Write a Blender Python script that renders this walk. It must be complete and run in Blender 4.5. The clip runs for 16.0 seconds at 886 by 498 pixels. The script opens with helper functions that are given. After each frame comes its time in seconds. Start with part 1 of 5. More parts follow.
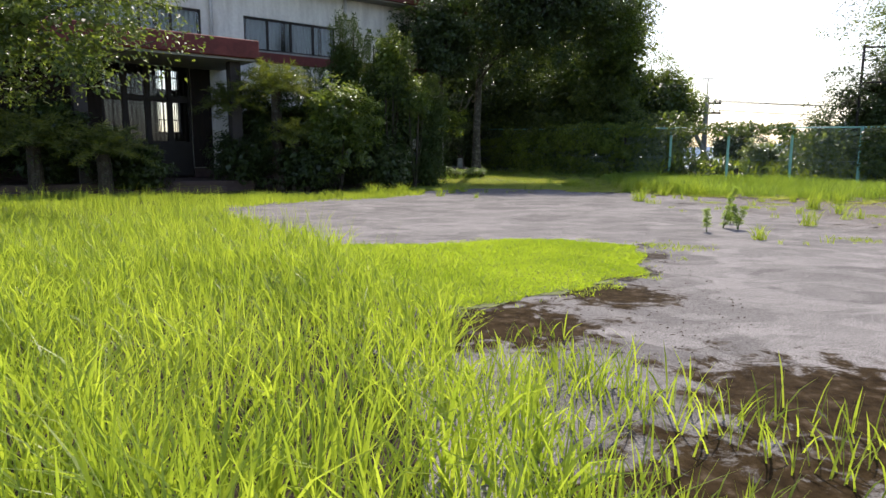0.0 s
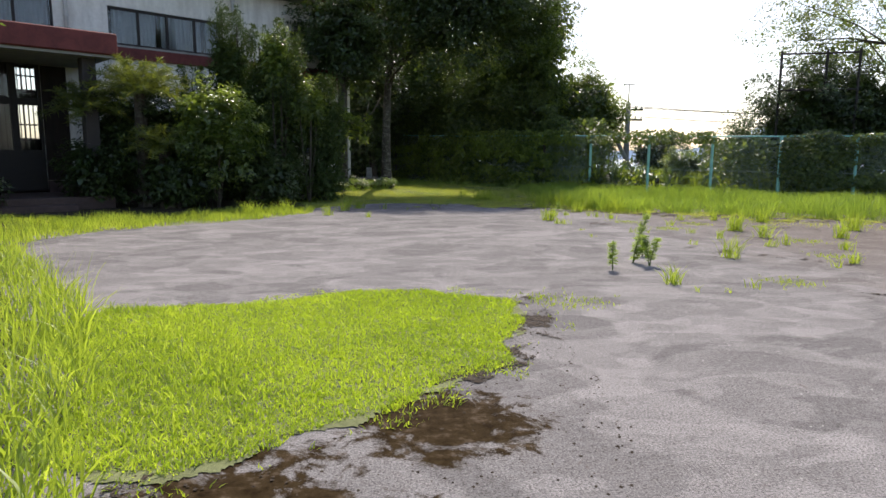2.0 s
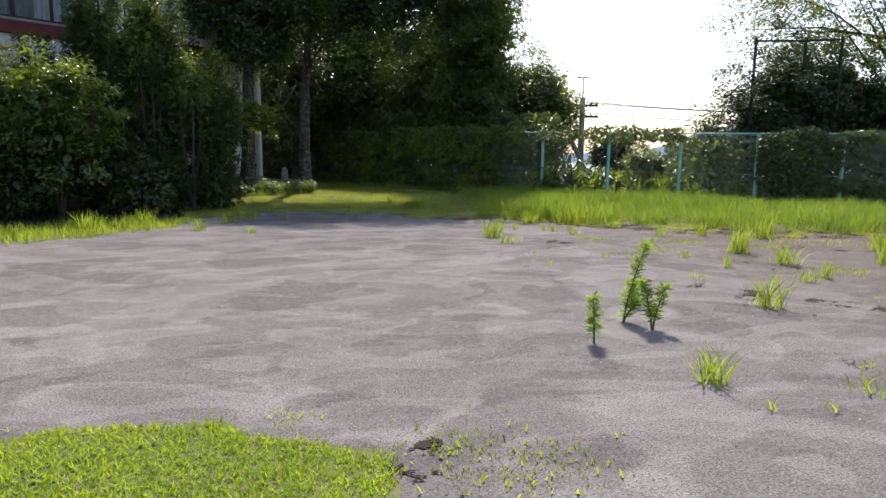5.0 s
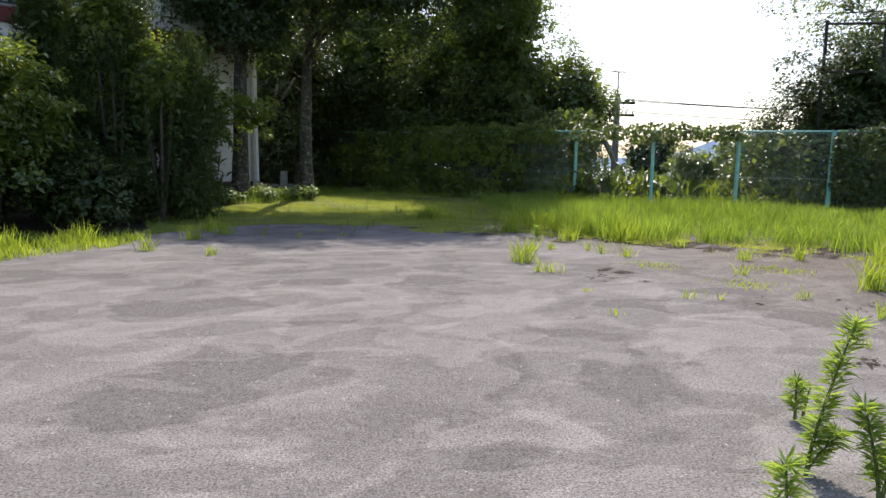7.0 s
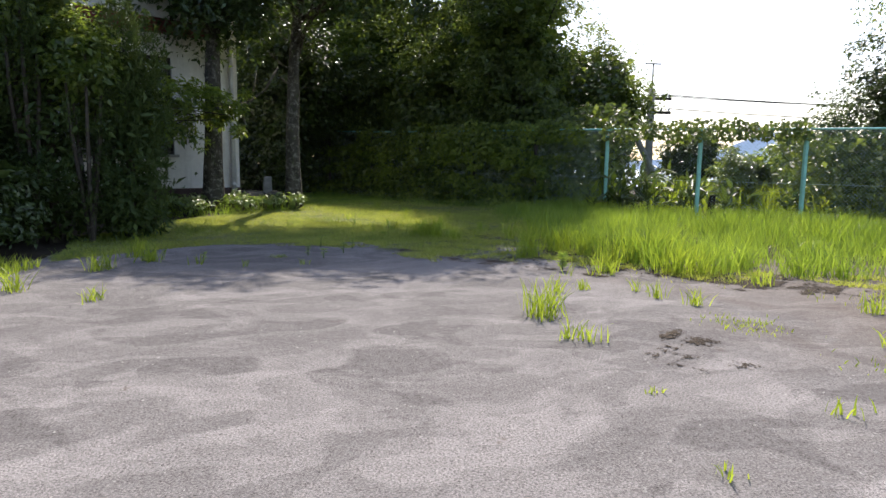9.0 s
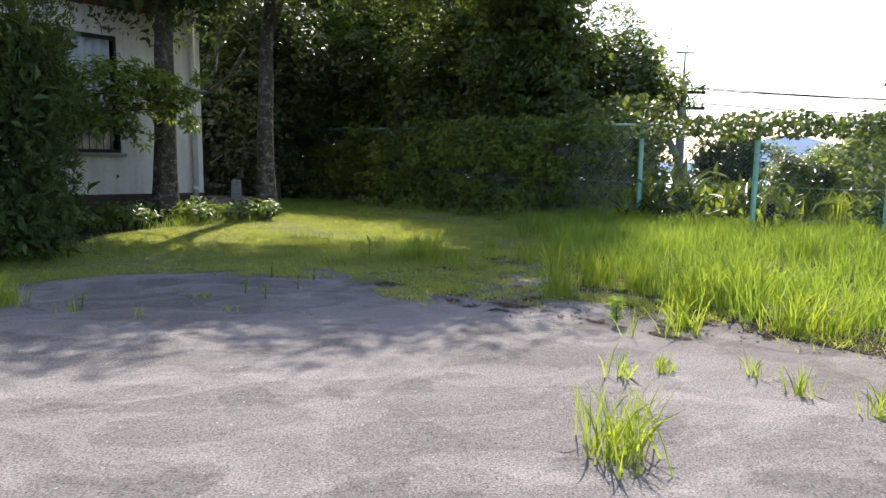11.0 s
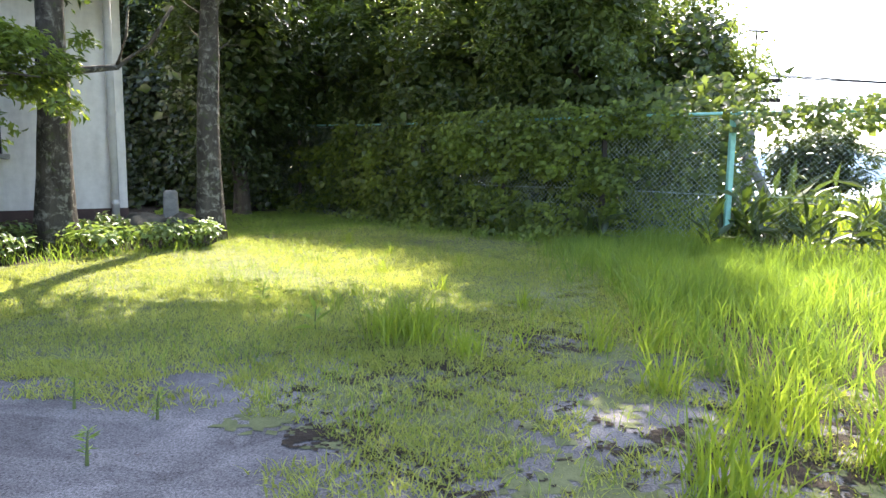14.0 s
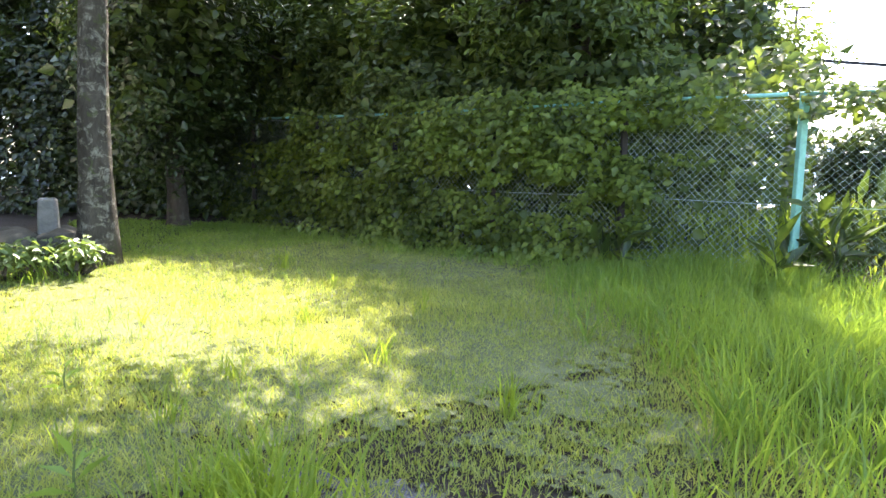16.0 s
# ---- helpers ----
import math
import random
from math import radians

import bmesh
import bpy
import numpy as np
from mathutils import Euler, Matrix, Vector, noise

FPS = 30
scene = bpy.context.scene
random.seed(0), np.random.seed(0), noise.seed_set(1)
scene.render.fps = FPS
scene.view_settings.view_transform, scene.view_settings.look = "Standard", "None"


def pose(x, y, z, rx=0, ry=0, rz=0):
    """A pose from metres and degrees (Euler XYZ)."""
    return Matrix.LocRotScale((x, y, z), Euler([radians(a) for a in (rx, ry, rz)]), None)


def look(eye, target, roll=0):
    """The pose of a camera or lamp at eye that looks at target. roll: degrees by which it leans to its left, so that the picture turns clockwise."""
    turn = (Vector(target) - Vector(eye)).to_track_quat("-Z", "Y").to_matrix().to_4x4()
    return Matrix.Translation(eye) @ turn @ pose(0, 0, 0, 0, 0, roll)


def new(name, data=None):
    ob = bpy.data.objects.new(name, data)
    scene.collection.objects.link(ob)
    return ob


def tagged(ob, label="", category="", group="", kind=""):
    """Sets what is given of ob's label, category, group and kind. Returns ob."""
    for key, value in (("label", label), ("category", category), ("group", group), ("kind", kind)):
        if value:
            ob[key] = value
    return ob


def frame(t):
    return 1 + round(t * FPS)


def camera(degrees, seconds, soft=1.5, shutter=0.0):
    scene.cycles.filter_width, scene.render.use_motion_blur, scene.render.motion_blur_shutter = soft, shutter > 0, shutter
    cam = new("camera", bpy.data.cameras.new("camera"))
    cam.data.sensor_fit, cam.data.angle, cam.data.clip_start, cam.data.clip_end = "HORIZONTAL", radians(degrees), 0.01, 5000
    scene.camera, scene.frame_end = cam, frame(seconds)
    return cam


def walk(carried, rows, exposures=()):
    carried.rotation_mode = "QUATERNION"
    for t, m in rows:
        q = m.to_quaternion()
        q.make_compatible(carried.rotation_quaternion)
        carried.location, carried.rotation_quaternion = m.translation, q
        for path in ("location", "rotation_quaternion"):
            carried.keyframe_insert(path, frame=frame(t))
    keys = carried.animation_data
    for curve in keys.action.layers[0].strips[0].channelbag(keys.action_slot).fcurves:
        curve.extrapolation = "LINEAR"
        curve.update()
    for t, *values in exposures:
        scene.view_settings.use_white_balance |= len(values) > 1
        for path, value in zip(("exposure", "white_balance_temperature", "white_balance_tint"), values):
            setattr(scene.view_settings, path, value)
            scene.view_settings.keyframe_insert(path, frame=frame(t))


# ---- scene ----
cam = camera(69.4, 16.0)
METRES, EYE, TILT, LEAN, TURN = 21.0, 1.24, -7.6, 0.0, 0.0
ROWS = [
    (0.0, 0.0, 0.0, 0.0, 0.01, -1.14, -0.35),
    (0.5, 0.008, 0.0256, 0.0131, -0.61, -1.13, -0.22),
    (1.0, 0.0226, 0.0499, 0.0192, -2.26, -1.04, -0.04),
    (1.5, 0.0401, 0.0732, 0.0213, -3.87, -0.93, 0.22),
    (2.0, 0.0557, 0.0982, 0.0245, -5.56, -0.89, 0.32),
    (2.5, 0.0717, 0.1226, 0.0281, -6.81, -0.85, 0.47),
    (3.0, 0.082, 0.1492, 0.0288, -7.71, -0.8, 0.46),
    (3.5, 0.0917, 0.1771, 0.0319, -9.7, -0.78, 0.67),
    (4.0, 0.0954, 0.2066, 0.0352, -10.27, -0.77, 0.61),
    (6.5, 0.1274, 0.3597, 0.0513, -8.58, -0.45, 0.45),
    (7.0, 0.132, 0.3902, 0.0548, -8.06, -0.33, 0.37),
    (7.5, 0.1406, 0.4225, 0.0581, -7.8, -0.33, 0.33),
    (8.0, 0.149, 0.454, 0.0634, -7.67, -0.25, 0.34),
    (8.5, 0.1592, 0.4855, 0.0688, -7.31, -0.24, 0.3),
    (9.0, 0.1667, 0.5164, 0.0728, -6.17, -0.1, 0.12),
    (11.5, 0.1877, 0.6752, 0.092, -5.5, 0.22, -0.11),
    (12.0, 0.1883, 0.706, 0.0956, -5.33, 0.32, -0.16),
    (12.5, 0.1923, 0.7384, 0.0996, -5.03, 0.35, -0.19),
    (13.0, 0.1965, 0.7678, 0.1035, -4.59, 0.47, -0.25),
    (13.5, 0.2022, 0.7991, 0.1095, -4.45, 0.52, -0.27),
    (14.0, 0.2092, 0.8276, 0.1129, -4.2, 0.65, -0.28),
    (14.5, 0.2189, 0.8579, 0.1171, -4.58, 0.65, -0.27),
    (15.0, 0.2265, 0.8877, 0.1214, -5.07, 0.74, -0.18),
    (15.5, 0.2325, 0.92, 0.1254, -5.03, 0.79, -0.28),
    (16.0, 0.2371, 0.9497, 0.1288, -4.2, 0.89, -0.34),
]
walk(cam, [(t, pose(0, 0, EYE, TILT, LEAN, TURN) @ pose(METRES * x, METRES * y, METRES * z, 90 + pitch, roll, yaw)) for t, x, y, z, yaw, pitch, roll in ROWS],
     [(t, stops, 6650, 17) for t, stops in ((0.0, 0.8), (4.0, 0.68), (9.0, 0.98), (11.5, 1.4), (12.5, 1.8), (14.0, 2.45), (16.0, 2.8))])

# ---- light ----
SUN_EL, SUN_AZ = 49.0, 77.0     # degrees; azimuth counted from +x towards +y
world = bpy.data.worlds.new("sky")
scene.world = world
world.use_nodes = True
wn = world.node_tree
sky = wn.nodes.new("ShaderNodeTexSky")
sky.sky_type, sky.sun_disc = "NISHITA", False
sky.sun_elevation, sky.sun_rotation = radians(SUN_EL), radians(90 - SUN_AZ)
sky.air_density, sky.dust_density, sky.ozone_density = 1.0, 1.6, 1.0
wn.links.new(sky.outputs[0], wn.nodes["Background"].inputs[0])
wn.nodes["Background"].inputs[1].default_value = 0.15
sun_data = bpy.data.lights.new("sun", "SUN")
sun_data.energy, sun_data.angle, sun_data.color = 4.0, radians(0.55), (1.0, 0.95, 0.86)
sun = new("sun", sun_data)
sun_way = Vector((math.cos(radians(SUN_AZ)) * math.cos(radians(SUN_EL)), math.sin(radians(SUN_AZ)) * math.cos(radians(SUN_EL)), math.sin(radians(SUN_EL))))
sun.matrix_world = look(sun_way * 60, (0, 0, 0))

# ---- materials ----
rng = np.random.default_rng(7)


class Mat:
    """A node material with a Principled shader and short ways to add noise."""

    def __init__(self, name, rough=0.8, metal=0.0, spec=0.4):
        self.m = bpy.data.materials.new(name)
        self.m.use_nodes = True
        self.t = self.m.node_tree
        self.b = self.t.nodes["Principled BSDF"]
        self.b.inputs["Roughness"].default_value = rough
        self.b.inputs["Metallic"].default_value = metal
        self.b.inputs["Specular IOR Level"].default_value = spec
        self.co = self.t.nodes.new("ShaderNodeTexCoord").outputs["Object"]

    def noise(self, scale, detail=4, rough=0.6, distort=0.0, stretch=None):
        n = self.t.nodes.new("ShaderNodeTexNoise")
        n.inputs["Scale"].default_value, n.inputs["Detail"].default_value = scale, detail
        n.inputs["Roughness"].default_value, n.inputs["Distortion"].default_value = rough, distort
        src = self.co
        if stretch:
            mp = self.t.nodes.new("ShaderNodeMapping")
            mp.inputs["Scale"].default_value = stretch
            self.t.links.new(src, mp.inputs[0])
            src = mp.outputs[0]
        self.t.links.new(src, n.inputs["Vector"])
        return n.outputs["Fac"]

    def ramp(self, fac, stops):
        r = self.t.nodes.new("ShaderNodeValToRGB")
        e = r.color_ramp.elements
        while len(e) < len(stops):
            e.new(0.5)
        for el, (p, c) in zip(e, stops):
            el.position = p
            el.color = (*c, 1) if len(c) == 3 else c
        self.t.links.new(fac, r.inputs[0])
        return r.outputs[0]

    def mix(self, fac, a, b, mode="MIX"):
        n = self.t.nodes.new("ShaderNodeMix")
        n.data_type, n.blend_type = "RGBA", mode
        for i, v in ((0, fac), (6, a), (7, b)):
            if isinstance(v, bpy.types.NodeSocket):
                self.t.links.new(v, n.inputs[i])
            else:
                n.inputs[i].default_value = v if i == 0 else (*v, 1)
        return n.outputs[2]

    def bump(self, h, strength=0.4, dist=0.01):
        n = self.t.nodes.new("ShaderNodeBump")
        n.inputs["Strength"].default_value, n.inputs["Distance"].default_value = strength, dist
        self.t.links.new(h, n.inputs["Height"])
        self.t.links.new(n.outputs[0], self.b.inputs["Normal"])
        return self

    def color(self, c):
        self.t.links.new(c, self.b.inputs["Base Color"])
        return self


def g3(v, warm=0.0):
    return (v * (1 + warm), v, v * (1 - warm))


def plain(name, c, rough=0.7, metal=0.0, vary=0.25, scale=6.0, bump=0.15, spec=0.4, stretch=None):
    """A painted or raw surface with stains and fine grain."""
    m = Mat(name, rough, metal, spec)
    lo, hi = tuple(x * (1 - vary) for x in c), tuple(min(0.95, x * (1 + vary * 0.5)) for x in c)
    a = m.ramp(m.noise(scale, 6, 0.65, 0.5, stretch), [(0.3, lo), (0.7, hi)])
    fine = m.noise(scale * 18, 3)
    m.color(m.mix(0.25, a, m.ramp(fine, [(0.35, lo), (0.65, hi)])))
    return m.bump(fine, bump, 0.01).m


def leafy(name, dark, light, trans=0.35, rough=0.45, spec=0.5, glow=1.6):
    """Leaves and blades: coloured piece by piece, letting light through."""
    m = Mat(name, rough, 0.0, spec)
    geo = m.t.nodes.new("ShaderNodeNewGeometry").outputs["Random Per Island"]
    big = m.noise(0.9, 3)
    mid = tuple((a + b) / 2 for a, b in zip(dark, light))
    c = m.mix(0.45, m.ramp(geo, [(0.0, dark), (0.6, mid), (1.0, light)]), m.ramp(big, [(0.35, dark), (0.65, light)]))
    m.color(c)
    tr = m.t.nodes.new("ShaderNodeBsdfTranslucent")
    tint = m.mix(1.0, c, (glow, glow * 0.95, glow * 0.45), "MULTIPLY")
    m.t.links.new(tint, tr.inputs[0])
    ms = m.t.nodes.new("ShaderNodeMixShader")
    ms.inputs[0].default_value = trans
    m.t.links.new(m.b.outputs[0], ms.inputs[1])
    m.t.links.new(tr.outputs[0], ms.inputs[2])
    m.t.links.new(ms.outputs[0], m.t.nodes["Material Output"].inputs[0])
    return m.m


def asphalt_material():
    m = Mat("weathered asphalt", 0.9, 0, 0.08)
    # silt left by drying puddles: pale lobes with one sharp scalloped rim, fading inward to bare dark stone
    def silt(scale, stretch, rim, dark, light):
        n = m.noise(scale, 4, 0.45, 0.45, stretch)
        return m.ramp(n, [(rim - 0.16, g3(dark * 1.25, 0.06)), (rim - 0.012, g3(dark, 0.06)), (rim + 0.02, g3(light, 0.055)), (rim + 0.2, g3(dark * 1.3, 0.06))])
    tone = m.mix(0.5, silt(1.0, (0.8, 1.25, 1), 0.47, 0.095, 0.25), silt(1.75, (0.75, 1.2, 1), 0.53, 0.105, 0.235))
    tone = m.mix(0.35, tone, silt(0.55, (1, 1.15, 1), 0.5, 0.10, 0.22))
    grain = m.noise(85, 4, 0.8)
    tone = m.mix(0.85, tone, m.ramp(grain, [(0.36, g3(0.05)), (0.47, g3(0.34)), (0.55, g3(0.54)), (0.68, g3(0.95))]), "OVERLAY")
    stones = m.ramp(m.noise(48, 2, 0.5), [(0.30, (0.75, 0.75, 0.75)), (0.38, (0, 0, 0))])
    tone = m.mix(stones, tone, g3(0.045, 0.05))
    tone = m.mix(m.ramp(m.noise(22, 5, 0.75), [(0.42, (0, 0, 0)), (0.62, (0.5, 0.5, 0.5))]), tone, m.mix(0.4, tone, g3(0.30, 0.02)))
    # washed-in brown soil towards the fence, broken up by noise
    sep = m.t.nodes.new("ShaderNodeSeparateXYZ")
    m.t.links.new(m.co, sep.inputs[0])
    d = m.t.nodes.new("ShaderNodeMath")
    d.operation = "MULTIPLY_ADD"
    m.t.links.new(sep.outputs[0], d.inputs[0])
    d.inputs[1].default_value = 0.16
    d.inputs[2].default_value = -0.95
    s = m.t.nodes.new("ShaderNodeMath")
    s.operation = "ADD"
    m.t.links.new(d.outputs[0], s.inputs[0])
    m.t.links.new(m.noise(0.8, 6, 0.65, 0.8), s.inputs[1])
    soil = m.ramp(m.noise(14, 5, 0.7), [(0.3, (0.065, 0.05, 0.037)), (0.7, (0.15, 0.122, 0.10))])
    tone = m.mix(m.ramp(s.outputs[0], [(0.5, (0, 0, 0)), (1.0, (0.62, 0.62, 0.62))]), tone, soil)
    spots = m.ramp(m.noise(3.3, 5, 0.7, 0.6), [(0.66, (0, 0, 0)), (0.72, (0.7, 0.7, 0.7))])
    tone = m.mix(spots, tone, (0.09, 0.07, 0.055))
    # wet brown mud stains by the turf
    total = None
    for cx, cy, r in ((0.5, 4.5, 1.25), (1.5, 5.5, 0.9), (2.0, 3.0, 1.5), (1.1, 2.0, 1.3)):
        dist = m.t.nodes.new("ShaderNodeVectorMath")
        dist.operation = "DISTANCE"
        m.t.links.new(m.co, dist.inputs[0])
        dist.inputs[1].default_value = (cx, cy, 0)
        lin = m.t.nodes.new("ShaderNodeMath")
        lin.operation, lin.use_clamp = "MULTIPLY_ADD", True
        m.t.links.new(dist.outputs["Value"], lin.inputs[0])
        lin.inputs[1].default_value, lin.inputs[2].default_value = -1 / r, 1.0
        if total is None:
            total = lin.outputs[0]
        else:
            mx = m.t.nodes.new("ShaderNodeMath")
            mx.operation = "MAXIMUM"
            m.t.links.new(total, mx.inputs[0])
            m.t.links.new(lin.outputs[0], mx.inputs[1])
            total = mx.outputs[0]
    wet = m.t.nodes.new("ShaderNodeMath")
    wet.operation = "MULTIPLY_ADD"
    m.t.links.new(m.noise(4.0, 11, 0.74, 0.4), wet.inputs[0])
    wet.inputs[1].default_value = 2.0
    half = m.t.nodes.new("ShaderNodeMath")
    half.operation = "MULTIPLY_ADD"
    half.inputs[1].default_value, half.inputs[2].default_value = 0.9, -0.9
    m.t.links.new(total, half.inputs[0])
    m.t.links.new(half.outputs[0], wet.inputs[2])
    mask = m.ramp(wet.outputs[0], [(0.45, (0, 0, 0)), (0.62, (1, 1, 1))])
    mud = m.ramp(m.noise(9, 5, 0.7), [(0.35, (0.013, 0.008, 0.0035)), (0.55, (0.034, 0.023, 0.011)), (0.72, (0.095, 0.072, 0.05))])
    tone = m.mix(mask, tone, mud)
    m.t.links.new(m.mix(mask, g3(0.92), g3(0.5)), m.b.inputs["Roughness"])
    m.t.links.new(m.mix(mask, g3(1.45), g3(1.1)), m.b.inputs["IOR"])
    m.color(tone)
    return m.bump(m.noise(170, 3, 0.7), 0.5, 0.004).m


def soil_material():
    m = Mat("dark earth", 0.95, 0, 0.2)
    a = m.ramp(m.noise(2.5, 6, 0.7, 0.6), [(0.3, (0.02, 0.015, 0.010)), (0.55, (0.042, 0.031, 0.021)), (0.75, (0.085, 0.068, 0.048))])
    f = m.noise(60, 4, 0.7)
    m.color(m.mix(0.35, a, m.ramp(f, [(0.35, (0.016, 0.012, 0.008)), (0.7, (0.10, 0.08, 0.055))])))
    return m.bump(f, 0.8, 0.02).m


def plaster_material():
    m = Mat("white plaster", 0.9, 0, 0.2)
    st = m.ramp(m.noise(0.8, 5, 0.6, 0.3, (3, 3, 0.5)), [(0.35, (0.56, 0.53, 0.46)), (0.6, (0.82, 0.79, 0.71))])
    m.color(m.mix(0.3, st, m.ramp(m.noise(9, 5), [(0.35, (0.58, 0.55, 0.49)), (0.65, (0.84, 0.81, 0.75))])))
    return m.bump(m.noise(45, 4), 0.3, 0.008).m


def bark_material(name, a, b, lichen):
    m = Mat(name, 0.95, 0, 0.15)
    c = m.ramp(m.noise(5, 6, 0.7, 0.6, (1, 1, 0.35)), [(0.35, a), (0.65, b)])
    li = m.ramp(m.noise(9, 6, 0.7, 0.6), [(0.51, (0, 0, 0)), (0.66, (0.8, 0.8, 0.8))])
    c = m.mix(li, c, lichen)
    c = m.mix(m.ramp(m.noise(6.5, 4, 0.6, 0.5), [(0.58, (0, 0, 0)), (0.66, (0.7, 0.7, 0.7))]), c, (0.07, 0.085, 0.03))
    m.color(c)
    return m.bump(m.noise(30, 5, 0.7, 0, (1, 1, 0.4)), 0.8, 0.02).m


def glass_material():
    m = Mat("window glass", 0.04, 0, 0.5)
    m.b.inputs["Base Color"].default_value = (0.8, 0.85, 0.85, 1)
    m.b.inputs["Transmission Weight"].default_value = 1.0
    m.b.inputs["IOR"].default_value = 1.45
    return m.m


ASPHALT, SOIL, PLASTER = asphalt_material(), soil_material(), plaster_material()
RED = plain("faded oxide red paint", (0.15, 0.035, 0.028), 0.75, 0, 0.45, 3, 0.2)
PLINTH = plain("dark painted plinth", (0.085, 0.055, 0.046), 0.85, 0, 0.4, 4, 0.25)
SOFFIT = plain("grey stained concrete", (0.3, 0.29, 0.26), 0.9, 0, 0.35, 2, 0.2)
DARKFRAME = plain("brown window frame", (0.022, 0.017, 0.014), 0.6, 0.0, 0.25, 9, 0.1)
CURTAIN = plain("pale curtain cloth", (0.55, 0.56, 0.58), 0.95, 0, 0.25, 5, 0.2)
PIPE = plain("grey white plastic pipe", (0.55, 0.54, 0.5), 0.5, 0, 0.25, 5, 0.1)
GREEN = plain("turquoise fence paint", (0.28, 0.60, 0.50), 0.5, 0.0, 0.35, 8, 0.2)
WIRE = plain("dull coated wire", (0.46, 0.55, 0.50), 0.5, 0.3, 0.3, 8, 0.1)
STEEL = plain("rusty dark steel", (0.05, 0.042, 0.036), 0.7, 0.4, 0.4, 8, 0.2)
CONCRETE = plain("pole concrete", (0.27, 0.26, 0.24), 0.9, 0, 0.25, 4, 0.2)
CABLE = plain("black cable", (0.02, 0.02, 0.02), 0.6, 0, 0.2, 4, 0.1)
STONE = plain("grey lichened stone", (0.27, 0.265, 0.24), 0.9, 0, 0.5, 7, 0.6)
ROCK = plain("dark mossy rock", (0.085, 0.085, 0.065), 0.95, 0, 0.5, 5, 0.8)
# stake wood; kept near black so the porch facing carries the canopy's shade
WOOD_SHADE = plain("rotten wood and porch shade", (0.028, 0.02, 0.015), 0.95, 0, 0.4, 8, 0.6, stretch=(1, 1, 0.2))
# shade of the rooms and the porch is put into this dark brown
ROOM_SHADE = plain("shade-dark interior and columns", (0.06, 0.05, 0.045), 0.9, 0, 0.3, 3, 0.1)
BARK = bark_material("lichened bark", (0.032, 0.027, 0.021), (0.095, 0.083, 0.065), (0.30, 0.29, 0.23))
DARKBARK = bark_material("dark bark", (0.03, 0.024, 0.018), (0.085, 0.068, 0.052), (0.13, 0.125, 0.10))
GLASS = glass_material()
STEM = plain("green stem", (0.10, 0.13, 0.035), 0.7, 0, 0.3, 9, 0.1)
GRASS_TALL = leafy("tall grass", (0.13, 0.20, 0.028), (0.33, 0.41, 0.07), 0.55, 0.45, 0.4, 1.75)
GRASS_LIME = leafy("low lime turf", (0.17, 0.26, 0.022), (0.36, 0.46, 0.05), 0.5, 0.6, 0.25, 1.9)
GRASS_GREEN = leafy("shaded green grass", (0.095, 0.17, 0.03), (0.265, 0.365, 0.07), 0.5, 0.45, 0.4, 1.6)
THATCH = plain("matted turf", (0.16, 0.175, 0.08), 0.95, 0, 0.45, 5, 0.8, 0.1)
GRASS_SHORT = leafy("short grass", (0.185, 0.235, 0.06), (0.41, 0.44, 0.14), 0.5, 0.6, 0.25, 1.65)
GRASS_DRY = leafy("dry straw", (0.20, 0.15, 0.07), (0.42, 0.33, 0.17), 0.3, 0.7, 0.2, 1.2)
LEAF_TREE = leafy("broad dark leaves", (0.018, 0.036, 0.011), (0.075, 0.115, 0.028), 0.35, 0.35, 0.6, 1.8)
LEAF_FOREST = leafy("forest leaves", (0.024, 0.05, 0.016), (0.17, 0.225, 0.06), 0.5, 0.4, 0.55, 1.9)
LEAF_BRIGHT = leafy("glossy bright leaves", (0.045, 0.08, 0.02), (0.19, 0.25, 0.055), 0.5, 0.3, 0.8, 2.0)
LEAF_VINE = leafy("vine leaves", (0.035, 0.065, 0.015), (0.26, 0.34, 0.07), 0.5, 0.4, 0.5, 2.0)
LEAF_CONIFER = leafy("conifer sprays", (0.028, 0.055, 0.016), (0.10, 0.14, 0.035), 0.25, 0.6, 0.3, 1.4)
LEAF_CYCAD = leafy("cycad leaflets", (0.05, 0.085, 0.018), (0.25, 0.28, 0.06), 0.4, 0.3, 0.7, 1.6)
LEAF_WEED = leafy("weed leaves", (0.13, 0.22, 0.05), (0.34, 0.46, 0.11), 0.5, 0.45, 0.4, 1.6)
LEAF_PALE = leafy("pale broad leaves", (0.10, 0.17, 0.05), (0.26, 0.34, 0.12), 0.4, 0.35, 0.6, 1.5)


# ---- tools for building ----
def link_mesh(name, me, mat, parent=None, label="", smooth=False):
    me.materials.append(mat)
    if smooth:
        me.polygons.foreach_set("use_smooth", [True] * len(me.polygons))
    ob = new(name, me)
    if parent:
        ob.parent = parent
    if label:
        tagged(ob, label)
    return ob


def part(name, bm, mat, parent=None, label="", smooth=False):
    me = bpy.data.meshes.new(name)
    bm.to_mesh(me)
    bm.free()
    return link_mesh(name, me, mat, parent, label, smooth)


def soup(name, verts, sizes, index, mat, parent=None, label="", smooth=False):
    """A mesh from arrays: verts (n,3), the faces' sizes, and all their corners in a row."""
    me = bpy.data.meshes.new(name)
    me.vertices.add(len(verts))
    me.vertices.foreach_set("co", np.asarray(verts, np.float32).ravel())
    me.loops.add(len(index))
    me.loops.foreach_set("vertex_index", np.asarray(index, np.int32))
    me.polygons.add(len(sizes))
    me.polygons.foreach_set("loop_start", np.concatenate(([0], np.cumsum(sizes)[:-1])).astype(np.int32))
    me.update(calc_edges=True)
    return link_mesh(name, me, mat, parent, label, smooth)


